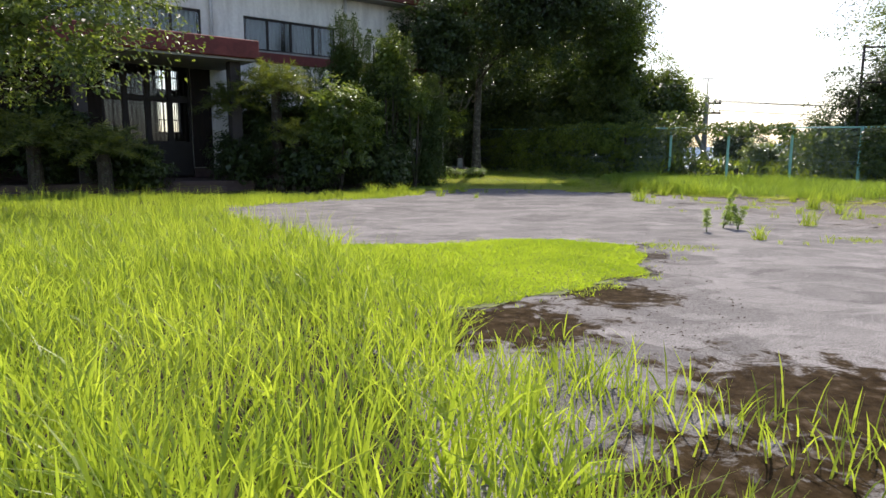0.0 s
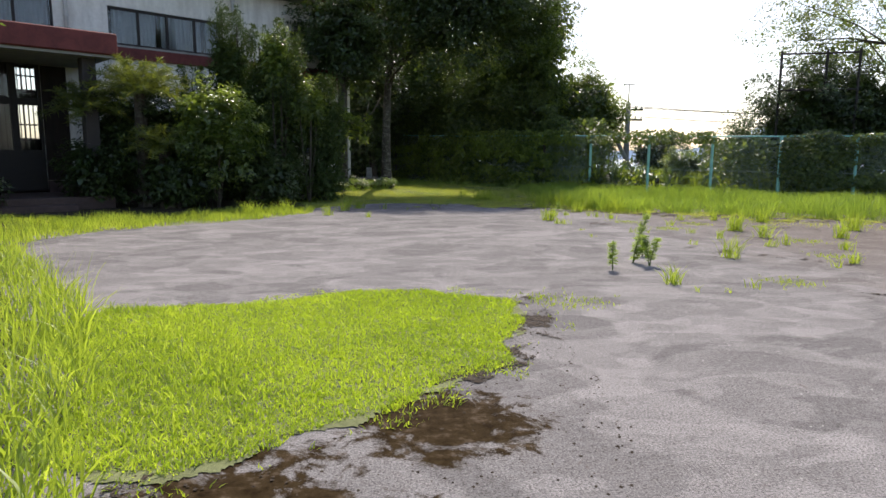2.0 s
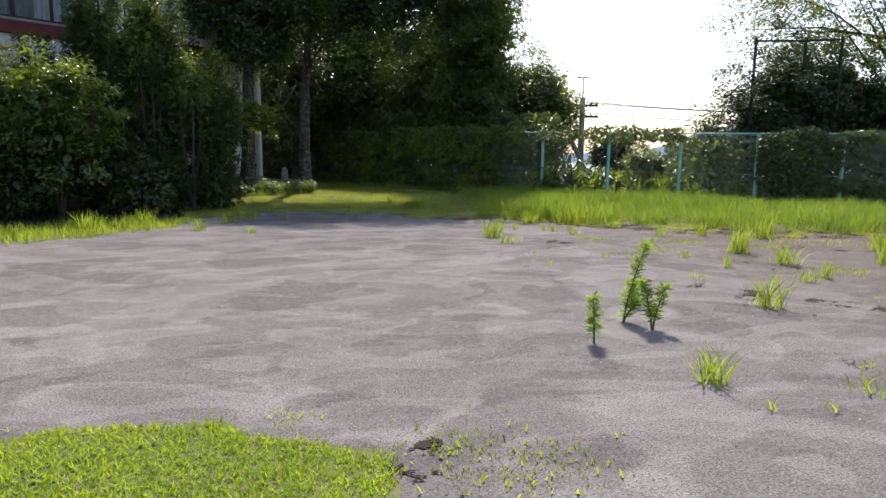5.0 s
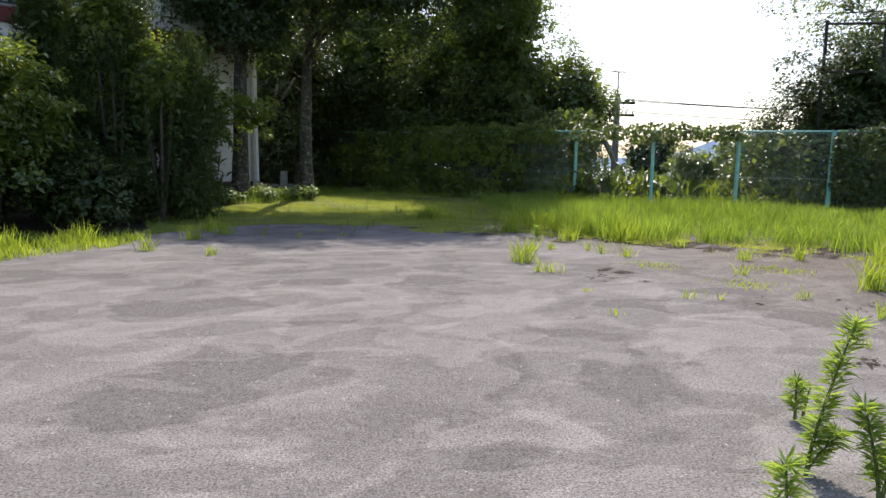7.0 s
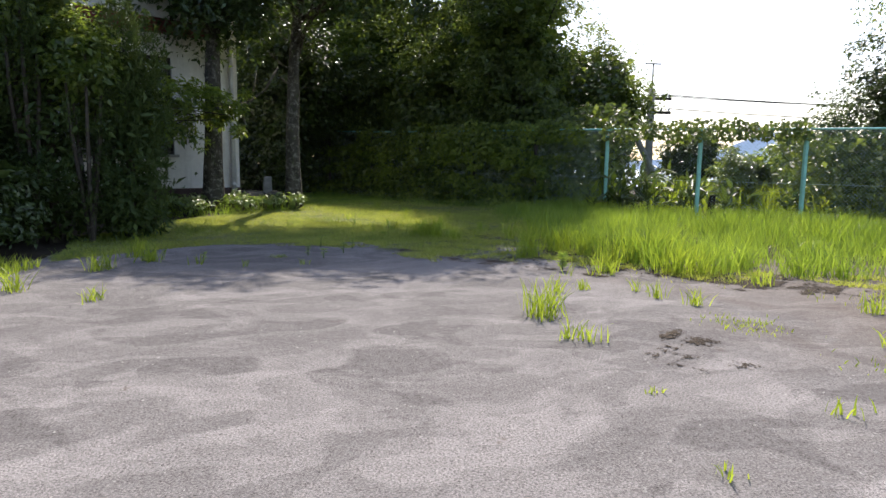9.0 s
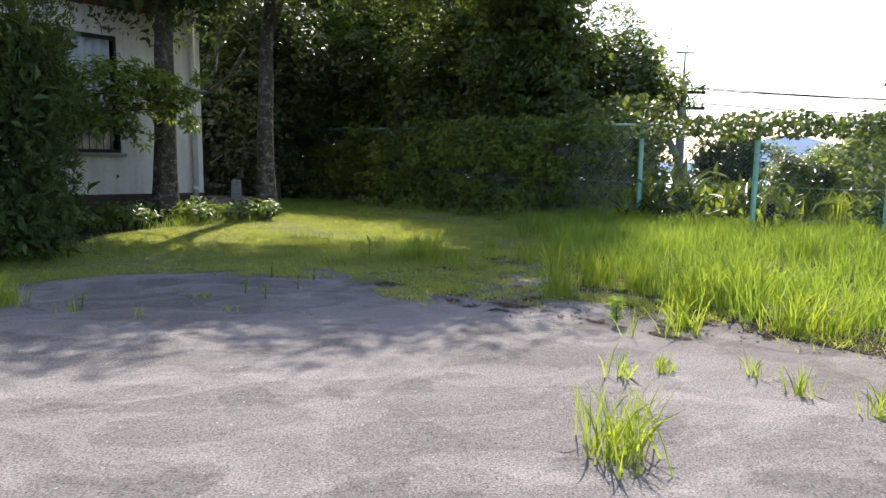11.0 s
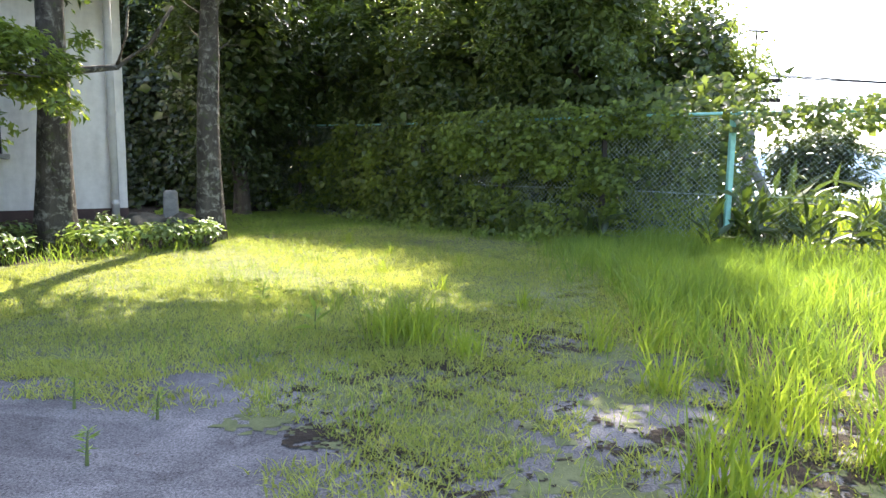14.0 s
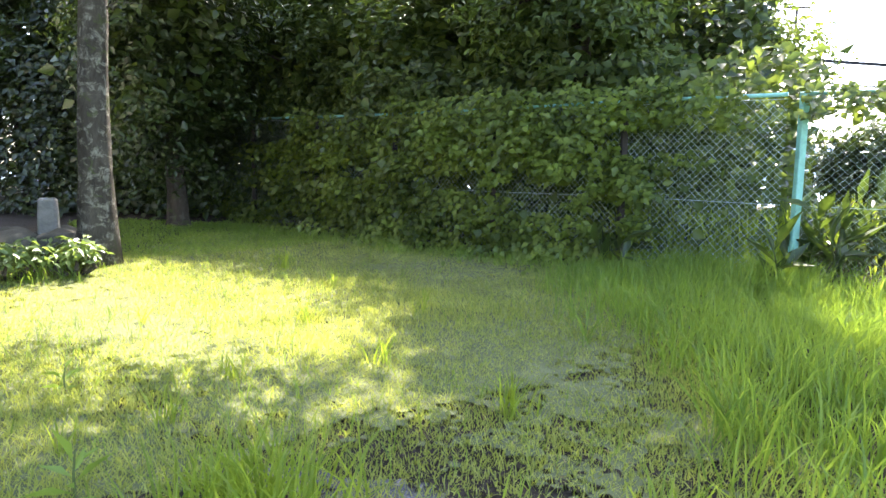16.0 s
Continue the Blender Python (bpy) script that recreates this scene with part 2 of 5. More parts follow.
def empty(name, loc, label, category, group="", kind="", rz=0):
    e = new(name)
    e.empty_display_size = 0.2
    e.matrix_world = pose(*loc, 0, 0, rz)
    return tagged(e, label, category, group, kind)


def box(bm, lo, hi, bevel=0.0):
    v = [bm.verts.new((x, y, z)) for z in (lo[2], hi[2]) for y in (lo[1], hi[1]) for x in (lo[0], hi[0])]
    fs = [bm.faces.new([v[i] for i in q]) for q in ((0, 2, 3, 1), (4, 5, 7, 6), (0, 1, 5, 4), (2, 6, 7, 3), (0, 4, 6, 2), (1, 3, 7, 5))]
    if bevel:
        bmesh.ops.bevel(bm, geom=list({e for f in fs for e in f.edges}), offset=bevel, segments=1, affect="EDGES")
    return bm


def boxed(lo, hi, bevel=0.0):
    return box(bmesh.new(), lo, hi, bevel)


def tube(bm, pts, radii, n=8, wob=0.0, cap=True):
    """A tapered tube through the points; wob makes it knobbly."""
    rings = []
    for i, p in enumerate(pts):
        p = Vector(p)
        d = (Vector(pts[min(i + 1, len(pts) - 1)]) - Vector(pts[max(i - 1, 0)])).normalized()
        a = d.orthogonal().normalized() if abs(d.z) < 0.9 else Vector((1, 0, 0)).cross(d).normalized()
        b = d.cross(a)
        r = radii[i]
        rings.append([bm.verts.new(p + (a * math.cos(k * math.tau / n) + b * math.sin(k * math.tau / n)) * r * (1 + wob * noise.noise(p * 3 + Vector((k * 1.7, 0, 0))))) for k in range(n)])
    for r0, r1 in zip(rings, rings[1:]):
        for k in range(n):
            bm.faces.new((r0[k], r0[(k + 1) % n], r1[(k + 1) % n], r1[k]))
    if cap:
        bm.faces.new(rings[-1])
        bm.faces.new(rings[0][::-1])
    return bm


def wobbly(a, scale, seed=0):
    """Cheap smooth noise about -1..1 on an (n,2+) array."""
    x, y = a[:, 0] * scale + seed * 3.1, a[:, 1] * scale - seed * 1.7
    return (np.sin(x * 1.0 + 1.3 * np.sin(y * 0.9)) + np.sin(y * 1.3 + 1.7 * np.sin(x * 0.7 + 1)) + 0.6 * np.sin(2.3 * x + 1.9 * y) + 0.5 * np.sin(4.1 * y - 3.3 * x)) / 2.6


def inside(p, poly):
    x, y = p[:, 0], p[:, 1]
    hit = np.zeros(len(p), bool)
    for (x0, y0), (x1, y1) in zip(poly, poly[1:] + poly[:1]):
        c = (y0 > y) != (y1 > y)
        hit ^= c & (x < (x1 - x0) * (y - y0) / ((y1 - y0) or 1e-9) + x0)
    return hit


def scatter(poly, density):
    a = np.array(poly)
    lo, hi = a.min(0), a.max(0)
    n = int(density * np.prod(hi - lo))
    p = rng.uniform(lo, hi, (n, 2))
    q = p + 0.12 * np.stack([wobbly(p, 2.3, 1), wobbly(p, 2.3, 5)], 1) + 0.04 * np.stack([wobbly(p, 9, 2), wobbly(p, 9, 3)], 1)
    return p[inside(q, poly)]


def height(p):
    """The ground's height: flat, gently rising past the yard, with a planted bank by the building."""
    x, y = p[:, 0], p[:, 1]
    back = np.clip((y - 21.5) / 7, 0, 1)
    bank = np.exp(-((x + 1.0) / 2.6) ** 2) * np.clip((y - 23.5) / 3.5, 0, 1)
    hill = np.clip(y - 30, 0, 60) * 0.02
    fall = -np.clip(x - 14 + (y - 27) * 0.6, 0, 40) * 0.03
    return 0.10 * back * back + 0.13 * bank + hill + fall


def blades(name, p, h, w, mat, lean=0.35, segs=2, droop=0.5, parent=None, label="", z=None, bias=(0.0, 0.0)):
    """Grass: a curved, tapering blade at every point p."""
    n = len(p)
    z = height(p) if z is None else z
    h = np.broadcast_to(h, n) * rng.uniform(0.55, 1.15, n)
    az, tw = rng.uniform(0, math.tau, n), rng.uniform(0, math.tau, n)
    ln = rng.uniform(0.1, 1, n) * lean
    dx, dy = np.cos(az) * ln + bias[0], np.sin(az) * ln + bias[1]
    wx, wy = np.cos(tw) * w / 2, np.sin(tw) * w / 2
    rows = []
    lv = np.linspace(0, 1, segs + 1)
    for i, s in enumerate(lv):
        bend = s + droop * s * s * s
        cx, cy = p[:, 0] + dx * h * bend, p[:, 1] + dy * h * bend
        cz = z - 0.01 + h * (s - droop * 0.55 * ln * s * s * s)
        k = (1 - 0.35 * s) * rng.uniform(0.8, 1.2, n)
        if i < segs:
            rows += [np.stack([cx - wx * k, cy - wy * k, cz], 1), np.stack([cx + wx * k, cy + wy * k, cz], 1)]
        else:
            rows.append(np.stack([cx, cy, cz], 1))
    m = 2 * segs + 1
    v = np.stack(rows, 1).reshape(-1, 3)
    pat, sizes = [], []
    for i in range(segs - 1):
        pat += [2 * i, 2 * i + 1, 2 * i + 3, 2 * i + 2]
        sizes.append(4)
    pat += [2 * segs - 2, 2 * segs - 1, 2 * segs]
    sizes.append(3)
    idx = (np.arange(n)[:, None] * m + np.array(pat)).ravel()
    return soup(name, v, np.tile(sizes, n), idx, mat, parent, label)


def leaves(name, p, size, mat, parent=None, label="", up=0.5, aspect=0.45, normal=None, lift=None):
    """Folded, pointed leaves at the points p (n,3), lying loosely across `normal`."""
    n = len(p)
    nrm = rng.normal(0, 1, (n, 3)) + np.array([0, 0, up * 2.0])
    if normal is not None:
        nrm = nrm * 0.55 + normal * 1.3
    nrm /= np.linalg.norm(nrm, axis=1, keepdims=True)
    d = rng.normal(0, 1, (n, 3)) + np.array([0, 0, -0.4])
    if lift is not None:
        d = d * 0.35 + lift
    d -= nrm * (d * nrm).sum(1, keepdims=True)
    d /= np.linalg.norm(d, axis=1, keepdims=True) + 1e-9
    s = np.cross(nrm, d)
    L = (size * rng.uniform(0.6, 1.25, n))[:, None]
    W = L * aspect
    b, t = p, p + d * L - nrm * L * 0.12
    m = p + d * L * 0.45
    l, r = m + s * W * 0.5 + nrm * W * 0.22, m - s * W * 0.5 + nrm * W * 0.22
    v = np.stack([b, r, t, l], 1).reshape(-1, 3)
    idx = (np.arange(n)[:, None] * 4 + np.array([0, 1, 2, 0, 2, 3])).ravel()
    return soup(name, v, np.full(2 * n, 3), idx, mat, parent, label)


def clump_points(centres, radii, per, flat=0.75, shell=0.55):
    """Points in clumps round centres (k,3), denser towards each clump's skin."""
    k = len(centres)
    d = rng.normal(0, 1, (k, per, 3))
    d /= np.linalg.norm(d, axis=2, keepdims=True)
    r = (shell + (1 - shell) * rng.uniform(0, 1, (k, per, 1))) * np.asarray(radii).reshape(-1, 1, 1) * rng.uniform(0.6, 1.15, (k, per, 1))
    q = d * r
    q[:, :, 2] *= flat
    return (centres[:, None, :] + q).reshape(-1, 3)


def crown_centres(c, r, k, skin=0.45):
    """Clump centres inside an ellipsoid, pushed outward, with gaps."""
    d = rng.normal(0, 1, (k, 3))
    d /= np.linalg.norm(d, axis=1, keepdims=True)
    f = (skin + (1 - skin) * rng.uniform(0, 1, (k, 1)) ** 0.6) * rng.uniform(0.72, 1.08, (k, 1))
    return np.array(c) + d * f * np.array(r)


def tree(name, loc, label, trunk_r, trunk_h, crown_c, crown_r, clumps, per, leaf, mat, bark, clump_r=0.55, limbs=5, group="", inner=0, lean=(0, 0), trunk_top=None):
    """A tree: knobbly tapered trunk, limbs into the crown, a crown of leaf clumps."""
    x, y = loc
    z0 = float(height(np.array([[x, y]]))[0])
    e = empty(name, (x, y, z0), label, "tree", group)
    top = trunk_top or trunk_h
    pts = [(lean[0] * s * s + 0.05 * math.sin(s * 5 + x), lean[1] * s * s + 0.05 * math.cos(s * 4 + y), -0.15 + s * (top + 0.15)) for s in np.linspace(0, 1, 12)]
    rad = [trunk_r * (1.35 - 0.35 * min(1, s * 8)) * (1 - 0.55 * s) for s in np.linspace(0, 1, 12)]
    part("trunk", tube(bmesh.new(), pts, rad, 14, 0.22), bark, e, smooth=True)
    cc, cr = np.array(crown_c), np.array(crown_r)
    for i in range(limbs):
        s = rng.uniform(0.6, 0.95)
        b = Vector(pts[int(s * 11)])
        a = rng.uniform(0, math.tau)
        t = Vector(cc + cr * np.array([math.cos(a) * 0.75, math.sin(a) * 0.75, rng.uniform(-0.35, 0.7)]))
        mid = b.lerp(t, 0.5) + Vector((0, 0, rng.uniform(-0.1, 0.4)))
        part("limb", tube(bmesh.new(), [b, b.lerp(mid, 0.5), mid, t], [trunk_r * 0.28, trunk_r * 0.2, trunk_r * 0.14, 0.01], 7, 0.2), bark, e, smooth=True)
    c = crown_centres(cc, cr, clumps)
    p = clump_points(c, rng.uniform(0.6, 1.3, clumps) * clump_r, per)
    out = p - cc
    out /= np.linalg.norm(out, axis=1, keepdims=True)
    leaves("crown", p, leaf, mat, e, normal=out * 0.5 + np.array([0, 0, 0.4]))
    if inner:
        q = clump_points(crown_centres(cc, cr * 0.66, 60, 0.1), np.full(60, clump_r * 1.4), inner // 60, 0.9, 0.1)
        leaves("inner_leaves", q, leaf * 1.7, mat, e, aspect=0.7)
    return e


# ---- the plan ----
YARD = [(-5.4, 12.5), (-4.6, 15.0), (-2.6, 16.7), (-1.2, 18.4), (-0.9, 20.2), (0.2, 21.7), (2.3, 22.6), (4.5, 22.8), (6.0, 22.3), (8.0, 20.5), (10, 19), (14, 17), (26, 12),
        (26, -12), (1.2, -12), (0.4, 0.0), (-0.2, 3.0), (-0.8, 5.0), (-1.5, 7.0), (-2.3, 8.5), (-4.0, 10.5)]
TURF = [(-0.6, 19.8), (0.6, 21.2), (2.3, 21.7), (3.6, 22.0), (4.6, 23.2), (6.5, 24.2), (8.2, 27.6), (3.6, 31.8), (1.6, 31.5), (1.3, 27.6), (-0.5, 24.8), (-1.4, 22)]
SHORT_PATCH = [(-1.4, 8.3), (-0.2, 8.45), (1.0, 8.95), (2.5, 8.55), (2.35, 7.2), (2.05, 6.5), (1.0, 5.5), (0.15, 4.9), (-0.5, 5.3), (-0.9, 6.6), (-1.6, 7.4)]
TALL_LEFT = [(-12, -2), (0.9, -2), (0.75, 1.0), (0.35, 2.6), (0.05, 4.0), (-0.25, 5.1), (-0.7, 6.3), (-1.3, 7.8), (-3.0, 10.4), (-4.6, 12.6), (-12, 13)]
STRIP_LEFT = [(-12, 12.8), (-4.6, 12.8), (-3.9, 14.7), (-2.0, 16.2), (-0.6, 17.9), (-0.5, 19.2), (-1.6, 19.2), (-3.4, 17.7), (-12, 16.2)]
LAWN = [(-0.6, 19.6), (0.6, 21.0), (2.3, 21.5), (3.4, 21.6), (3.6, 20.7), (4.6, 20.3), (4.9, 19.6), (6.4, 19.6), (6.9, 21.5), (7.3, 24.5), (8.2, 27.6), (3.6, 31.8), (1.6, 31.5), (1.3, 27.6), (-0.5, 24.8), (-1.4, 22)]
TALL_RIGHT = [(6.1, 20.4), (6.9, 18.9), (8.2, 17.9), (10.5, 16.7), (14, 15.3), (20, 12.5), (23, 18), (16.9, 22.1), (11.3, 25.7), (9.4, 27), (8.3, 27.5), (7.2, 25.6), (6.5, 23)]
POSTS = [(9.45, 27.0), (11.3, 25.75), (13.2, 24.6), (15.05, 23.4), (16.95, 22.2), (18.8, 21.0), (20.7, 19.8), (22.6, 18.6)]
LEFT_POSTS = [(9.45 - 1.5 * i, 27.0 + 1.42 * i) for i in range(1, 9)]
FENCE_H = 2.18


# ---- ground, yard, mud ----
def ground():
    """One sheet to the horizon: fine near the yard, coarse far off."""
    s = np.concatenate([[-600, -250, -110, -60, -35, -25], np.arange(-18, 24.1, 0.6), [28, 35, 60, 110, 250, 600]])
    t = np.concatenate([[-500, -200, -80, -40, -20], np.arange(-10, 40.1, 0.6), [45, 55, 80, 150, 300, 700]])
    X, Y = np.meshgrid(s, t)
    p = np.stack([X.ravel(), Y.ravel()], 1)
    z = height(p)
    near = (np.abs(p[:, 0]) < 30) & (p[:, 1] < 50)
    z = z - 0.02 + np.where(near, 0.008 * wobbly(p, 1.7), 0) - np.where(p[:, 1] > 70, 14, 0)
    v = np.stack([p[:, 0], p[:, 1], z], 1)
    w = len(s)
    i = (np.arange(len(t) - 1)[:, None] * w + np.arange(w - 1)[None]).ravel()
    idx = np.stack([i, i + 1, i + w + 1, i + w], 1).ravel()
    return tagged(soup("ground", v, np.full(len(i), 4), idx, SOIL, smooth=True), "dark earth ground around the overgrown yard", "ground", kind="structure")


def sheet(name, poly, z, mat, label, thick=0.05, ragged=0.1):
    """A thin slab with a ragged, crumbling edge."""
    pts = []
    for (x0, y0), (x1, y1) in zip(poly, poly[1:] + poly[:1]):
        n = max(1, int(math.hypot(x1 - x0, y1 - y0) / 0.09)) if abs(x0) + abs(x1) < 36 else 1
        pts += [(x0 + (x1 - x0) * k / n, y0 + (y1 - y0) * k / n) for k in range(n)]
    q = np.array(pts)
    q = q + ragged * np.stack([wobbly(q, 2.3, 1), wobbly(q, 2.3, 5)], 1) + ragged * 0.45 * np.stack([wobbly(q, 11, 2), wobbly(q, 11, 3)], 1)
    bm = bmesh.new()
    f = bm.faces.new([bm.verts.new((x, y, z)) for x, y in q])
    if f.normal.z < 0:
        f.normal_flip()
    side = bmesh.ops.extrude_face_region(bm, geom=[f])
    for v in [g for g in side["geom"] if isinstance(g, bmesh.types.BMVert)]:
        v.co.z -= thick
    bmesh.ops.triangulate(bm, faces=[g for g in bm.faces if len(g.verts) > 4])
    bmesh.ops.recalc_face_normals(bm, faces=bm.faces)
    return tagged(part(name, bm, mat), label, name, kind="structure")


ground()
sheet("pavement", YARD, 0.0, ASPHALT, "cracked grey asphalt yard with pale washed sediment swirls")


def film(name, poly, cell, cut, seed, mat, label, z=0.005, scale=2.0):
    """A thin crust broken into ragged islands."""
    a = np.array(poly)
    lo, hi = a.min(0), a.max(0)
    nx, ny = ((hi - lo) / cell).astype(int) + 1
    X, Y = np.meshgrid(lo[0] + np.arange(nx + 1) * cell, lo[1] + np.arange(ny + 1) * cell)
    v = np.stack([X.ravel(), Y.ravel()], 1)
    i = (np.arange(ny)[:, None] * (nx + 1) + np.arange(nx)[None]).ravel()
    c = v[i] + cell / 2
    w = wobbly(c, scale, seed) + 0.6 * wobbly(c, scale * 3.1, seed + 2) + 0.7 * wobbly(c, scale * 8.3, seed + 4) + rng.normal(0, 0.25, len(c))
    j = c + 0.15 * np.stack([wobbly(c, 3, 1), wobbly(c, 3, 5)], 1)
    i = i[inside(j, poly) & (w > cut)]
    v = v + rng.uniform(-0.35, 0.35, v.shape) * cell
    zz = z + height(v) + 0.003 * np.abs(wobbly(v, 9, 3)) + rng.uniform(0, 0.002, len(v))
    idx = np.stack([i, i + 1, i + nx + 2, i + nx + 1], 1)
    used, back = np.unique(idx, return_inverse=True)
    return tagged(soup(name, np.concatenate([v, zz[:, None]], 1)[used], np.full(len(i), 4), back.ravel(), mat), label, "mud", kind="structure")


film("turf", TURF, 0.05, -1.1, 3, THATCH, "matted roots and moss under the lawn", 0.003)
film("turf", LAWN, 0.045, 0.15, 7, THATCH, "matted roots creeping over the asphalt edge", 0.002)
film("turf", SHORT_PATCH, 0.03, -0.9, 3, THATCH, "matted roots under the low turf patch", 0.004)
film("mud", [(-0.4, 4.7), (0.9, 5.75), (1.9, 6.7), (2.2, 6.5), (1.3, 5.4), (0.2, 4.4)], 0.014, 0.85, 15, SOIL, "dark soil crust along the wet turf edge")
film("mud", [(2.2, 6.4), (2.6, 7.0), (2.75, 8.5), (2.5, 8.8), (2.3, 8), (2.1, 7)], 0.014, 0.85, 11, SOIL, "dark soil crust along the turf edge")
film("mud", [(3.3, 22.2), (4.6, 19.2), (6.5, 18.1), (9, 16.4), (13, 14.6), (13, 16), (8, 19), (7, 22.5), (5.2, 23.4)], 0.02, 0.45, 6, SOIL, "dark soil crust creeping over the asphalt")
film("mud", [(5.4, 15.0), (6.2, 14.6), (7.0, 15.2), (6.6, 15.9), (5.9, 15.8)], 0.014, 0.8, 9, SOIL, "small crust of dark soil on the asphalt")
film("mud", [(5.5, 8), (8, 7), (12, 10), (12, 14), (8, 16), (6, 13)], 0.02, 1.45, 4, SOIL, "small crust of dark soil on the asphalt")


# ---- building: facade along a slanting line ----
FA = Vector((-6.92, 22.96, 0))
FDIR = Vector((6.84, 5.44, 0)).normalized()
F_ANGLE = math.degrees(math.atan2(FDIR.y, FDIR.x))
END = (Vector((-0.02, 28.45, 0)) - FA).dot(FDIR)      # the near end of the facade, along it
START = -16.0
DEPTH = 4.0


def building():
    """Local axes: u along the facade, v into the house, z up."""
    house = empty("building", (FA.x, FA.y, 0), "white plastered two-storey building with oxide red bands and canopy", "building", rz=F_ANGLE)

    def wall_with_holes(u0, u1, z0, z1, holes, v0=0.0, v1=0.25):
        us = sorted({u0, u1, *[h[0] for h in holes], *[h[1] for h in holes]})
        zs = sorted({z0, z1, *[h[2] for h in holes], *[h[3] for h in holes]})
        bm = bmesh.new()
        for a, b in zip(us, us[1:]):
            run = None
            for c, d in zip(zs, zs[1:]):
                if any(h[0] <= a and b <= h[1] and h[2] <= c and d <= h[3] for h in holes):
                    if run:
                        box(bm, (a, v0, run[0]), (b, v1, run[1]))
                        run = None
                else:
                    run = (run[0], d) if run else (c, d)
            if run:
                box(bm, (a, v0, run[0]), (b, v1, run[1]))
        bmesh.ops.remove_doubles(bm, verts=bm.verts, dist=0.0005)
        return bm

    up1 = (0.0, 3.55, 4.68, 5.8)
    up0 = (-6.2, -1.45, 4.68, 5.8)
    low = (END - 4.6, END - 1.68, 1.45, 3.75)
    door = (-4.6, -1.9, 0.35, 3.95)
    part("wall", wall_with_holes(START, END, 0.62, 6.9, [up1, up0, low, door]), PLASTER, house)
    part("end_wall", boxed((END - 0.25, 0.253, 0.62), (END, DEPTH, 6.9)), PLASTER, house)
    part("far_wall", boxed((START, 0.253, 0.62), (START + 0.25, DEPTH, 6.9)), PLASTER, house)
    back = [(-1.9, -1.1, 3.5, 4.2), (-1.9, -1.1, 1.9, 3.0)]
    part("back_wall", wall_with_holes(START, END, 0.0, 6.9, back, DEPTH, DEPTH + 0.2), ROOM_SHADE, house)
    for b in back:
        for u in np.arange(b[0] + 0.1, b[1], 0.13):
            part("lattice_bar", boxed((u - 0.014, DEPTH + 0.05, b[2]), (u + 0.014, DEPTH + 0.08, b[3])), DARKFRAME, house)
        part("lattice_rail", boxed((b[0], DEPTH + 0.09, b[2] + 0.42), (b[1], DEPTH + 0.12, b[2] + 0.47)), DARKFRAME, house)
    # thin dark facing over the plaster: the porch's deep shade as colour
    part("porch_shade_facing", boxed((START, -0.025, 0.64), (door[0], -0.003, 3.87)), WOOD_SHADE, house, "dark brown facing with porch shade in its colour beside the entrance")
    part("porch_shade_facing", boxed((door[1], -0.025, 0.64), (-1.25, -0.003, 3.87)), WOOD_SHADE, house, "dark brown facing with porch shade in its colour beside the entrance")
    for a, b in ((START, door[0]), (door[1], END)):
        part("plinth", boxed((a, -0.03, -0.3), (b, 0.22, 0.619)), PLINTH, house)
    part("end_plinth", boxed((END - 0.2, 0.223, -0.3), (END + 0.03, DEPTH, 0.619)), PLINTH, house)
    part("floor_slab", boxed((START + 0.26, 0.26, 4.4), (END - 0.26, DEPTH - 0.01, 4.6)), SOFFIT, house)
    part("ground_slab", boxed((START + 0.26, 0.26, 0.2), (END - 0.26, DEPTH - 0.01, 0.35)), ROOM_SHADE, house)
    part("inner_wall", boxed((0.6, 0.27, 0.36), (0.7, DEPTH - 0.01, 4.39)), ROOM_SHADE, house)
    part("inner_wall", boxed((START + 0.26, 3.0, 4.61), (END - 0.26, 3.1, 6.89)), ROOM_SHADE, house)
    part("band", boxed((door[1] + 0.7, -0.10, 4.28), (END - 0.55, -0.003, 4.62), 0.015), RED, house, "faded red band under the upper windows")
    bm = boxed((START - 0.8, -0.75, 6.95), (END + 0.7, DEPTH + 0.8, 7.2), 0.02)
    roof = part("roof", bm, RED, house, "flat roof slab with faded red fascia")
    part("soffit", boxed((START - 0.7, -0.65, 6.9), (END + 0.6, DEPTH + 0.7, 6.947)), SOFFIT, roof)
    # canopy over the entrance
    cano = part("canopy", boxed((-11.5, -3.05, 3.95), (-0.75, -0.003, 4.5), 0.03), RED, house, "projecting entrance canopy with peeling red fascia")
    part("soffit", boxed((-11.4, -2.95, 3.88), (-0.85, -0.01, 3.947)), SOFFIT, cano)
    # columns share the rooms' dark brown, which stands in for canopy shade
    for u in (-1.35, -5.6, -9.8):
        part("column", boxed((u - 0.17, -2.6, -0.2), (u + 0.17, -2.26, 3.88), 0.02), ROOM_SHADE, house)
    part("porch", boxed((-11.0, -2.9, -0.2), (-1.0, -0.035, 0.3), 0.02), PLINTH, house)
    part("step", boxed((-8.5, -3.3, -0.2), (-2.0, -2.903, 0.14), 0.02), PLINTH, house)

    def window(w, panes, curtain, bars=False):
        e = part("window", boxed((w[0], 0.05, w[2]), (w[1], 0.14, w[2] + 0.07)), DARKFRAME, house)
        part("frame_top", boxed((w[0], 0.05, w[3] - 0.07), (w[1], 0.14, w[3])), DARKFRAME, e)
        n = panes
        for i in range(n + 1):
            u = w[0] + (w[1] - w[0]) * i / n
            part("mullion", boxed((max(w[0], u - 0.035), 0.055, w[2] + 0.07), (min(w[1], u + 0.035), 0.135, w[3] - 0.07)), DARKFRAME, e)
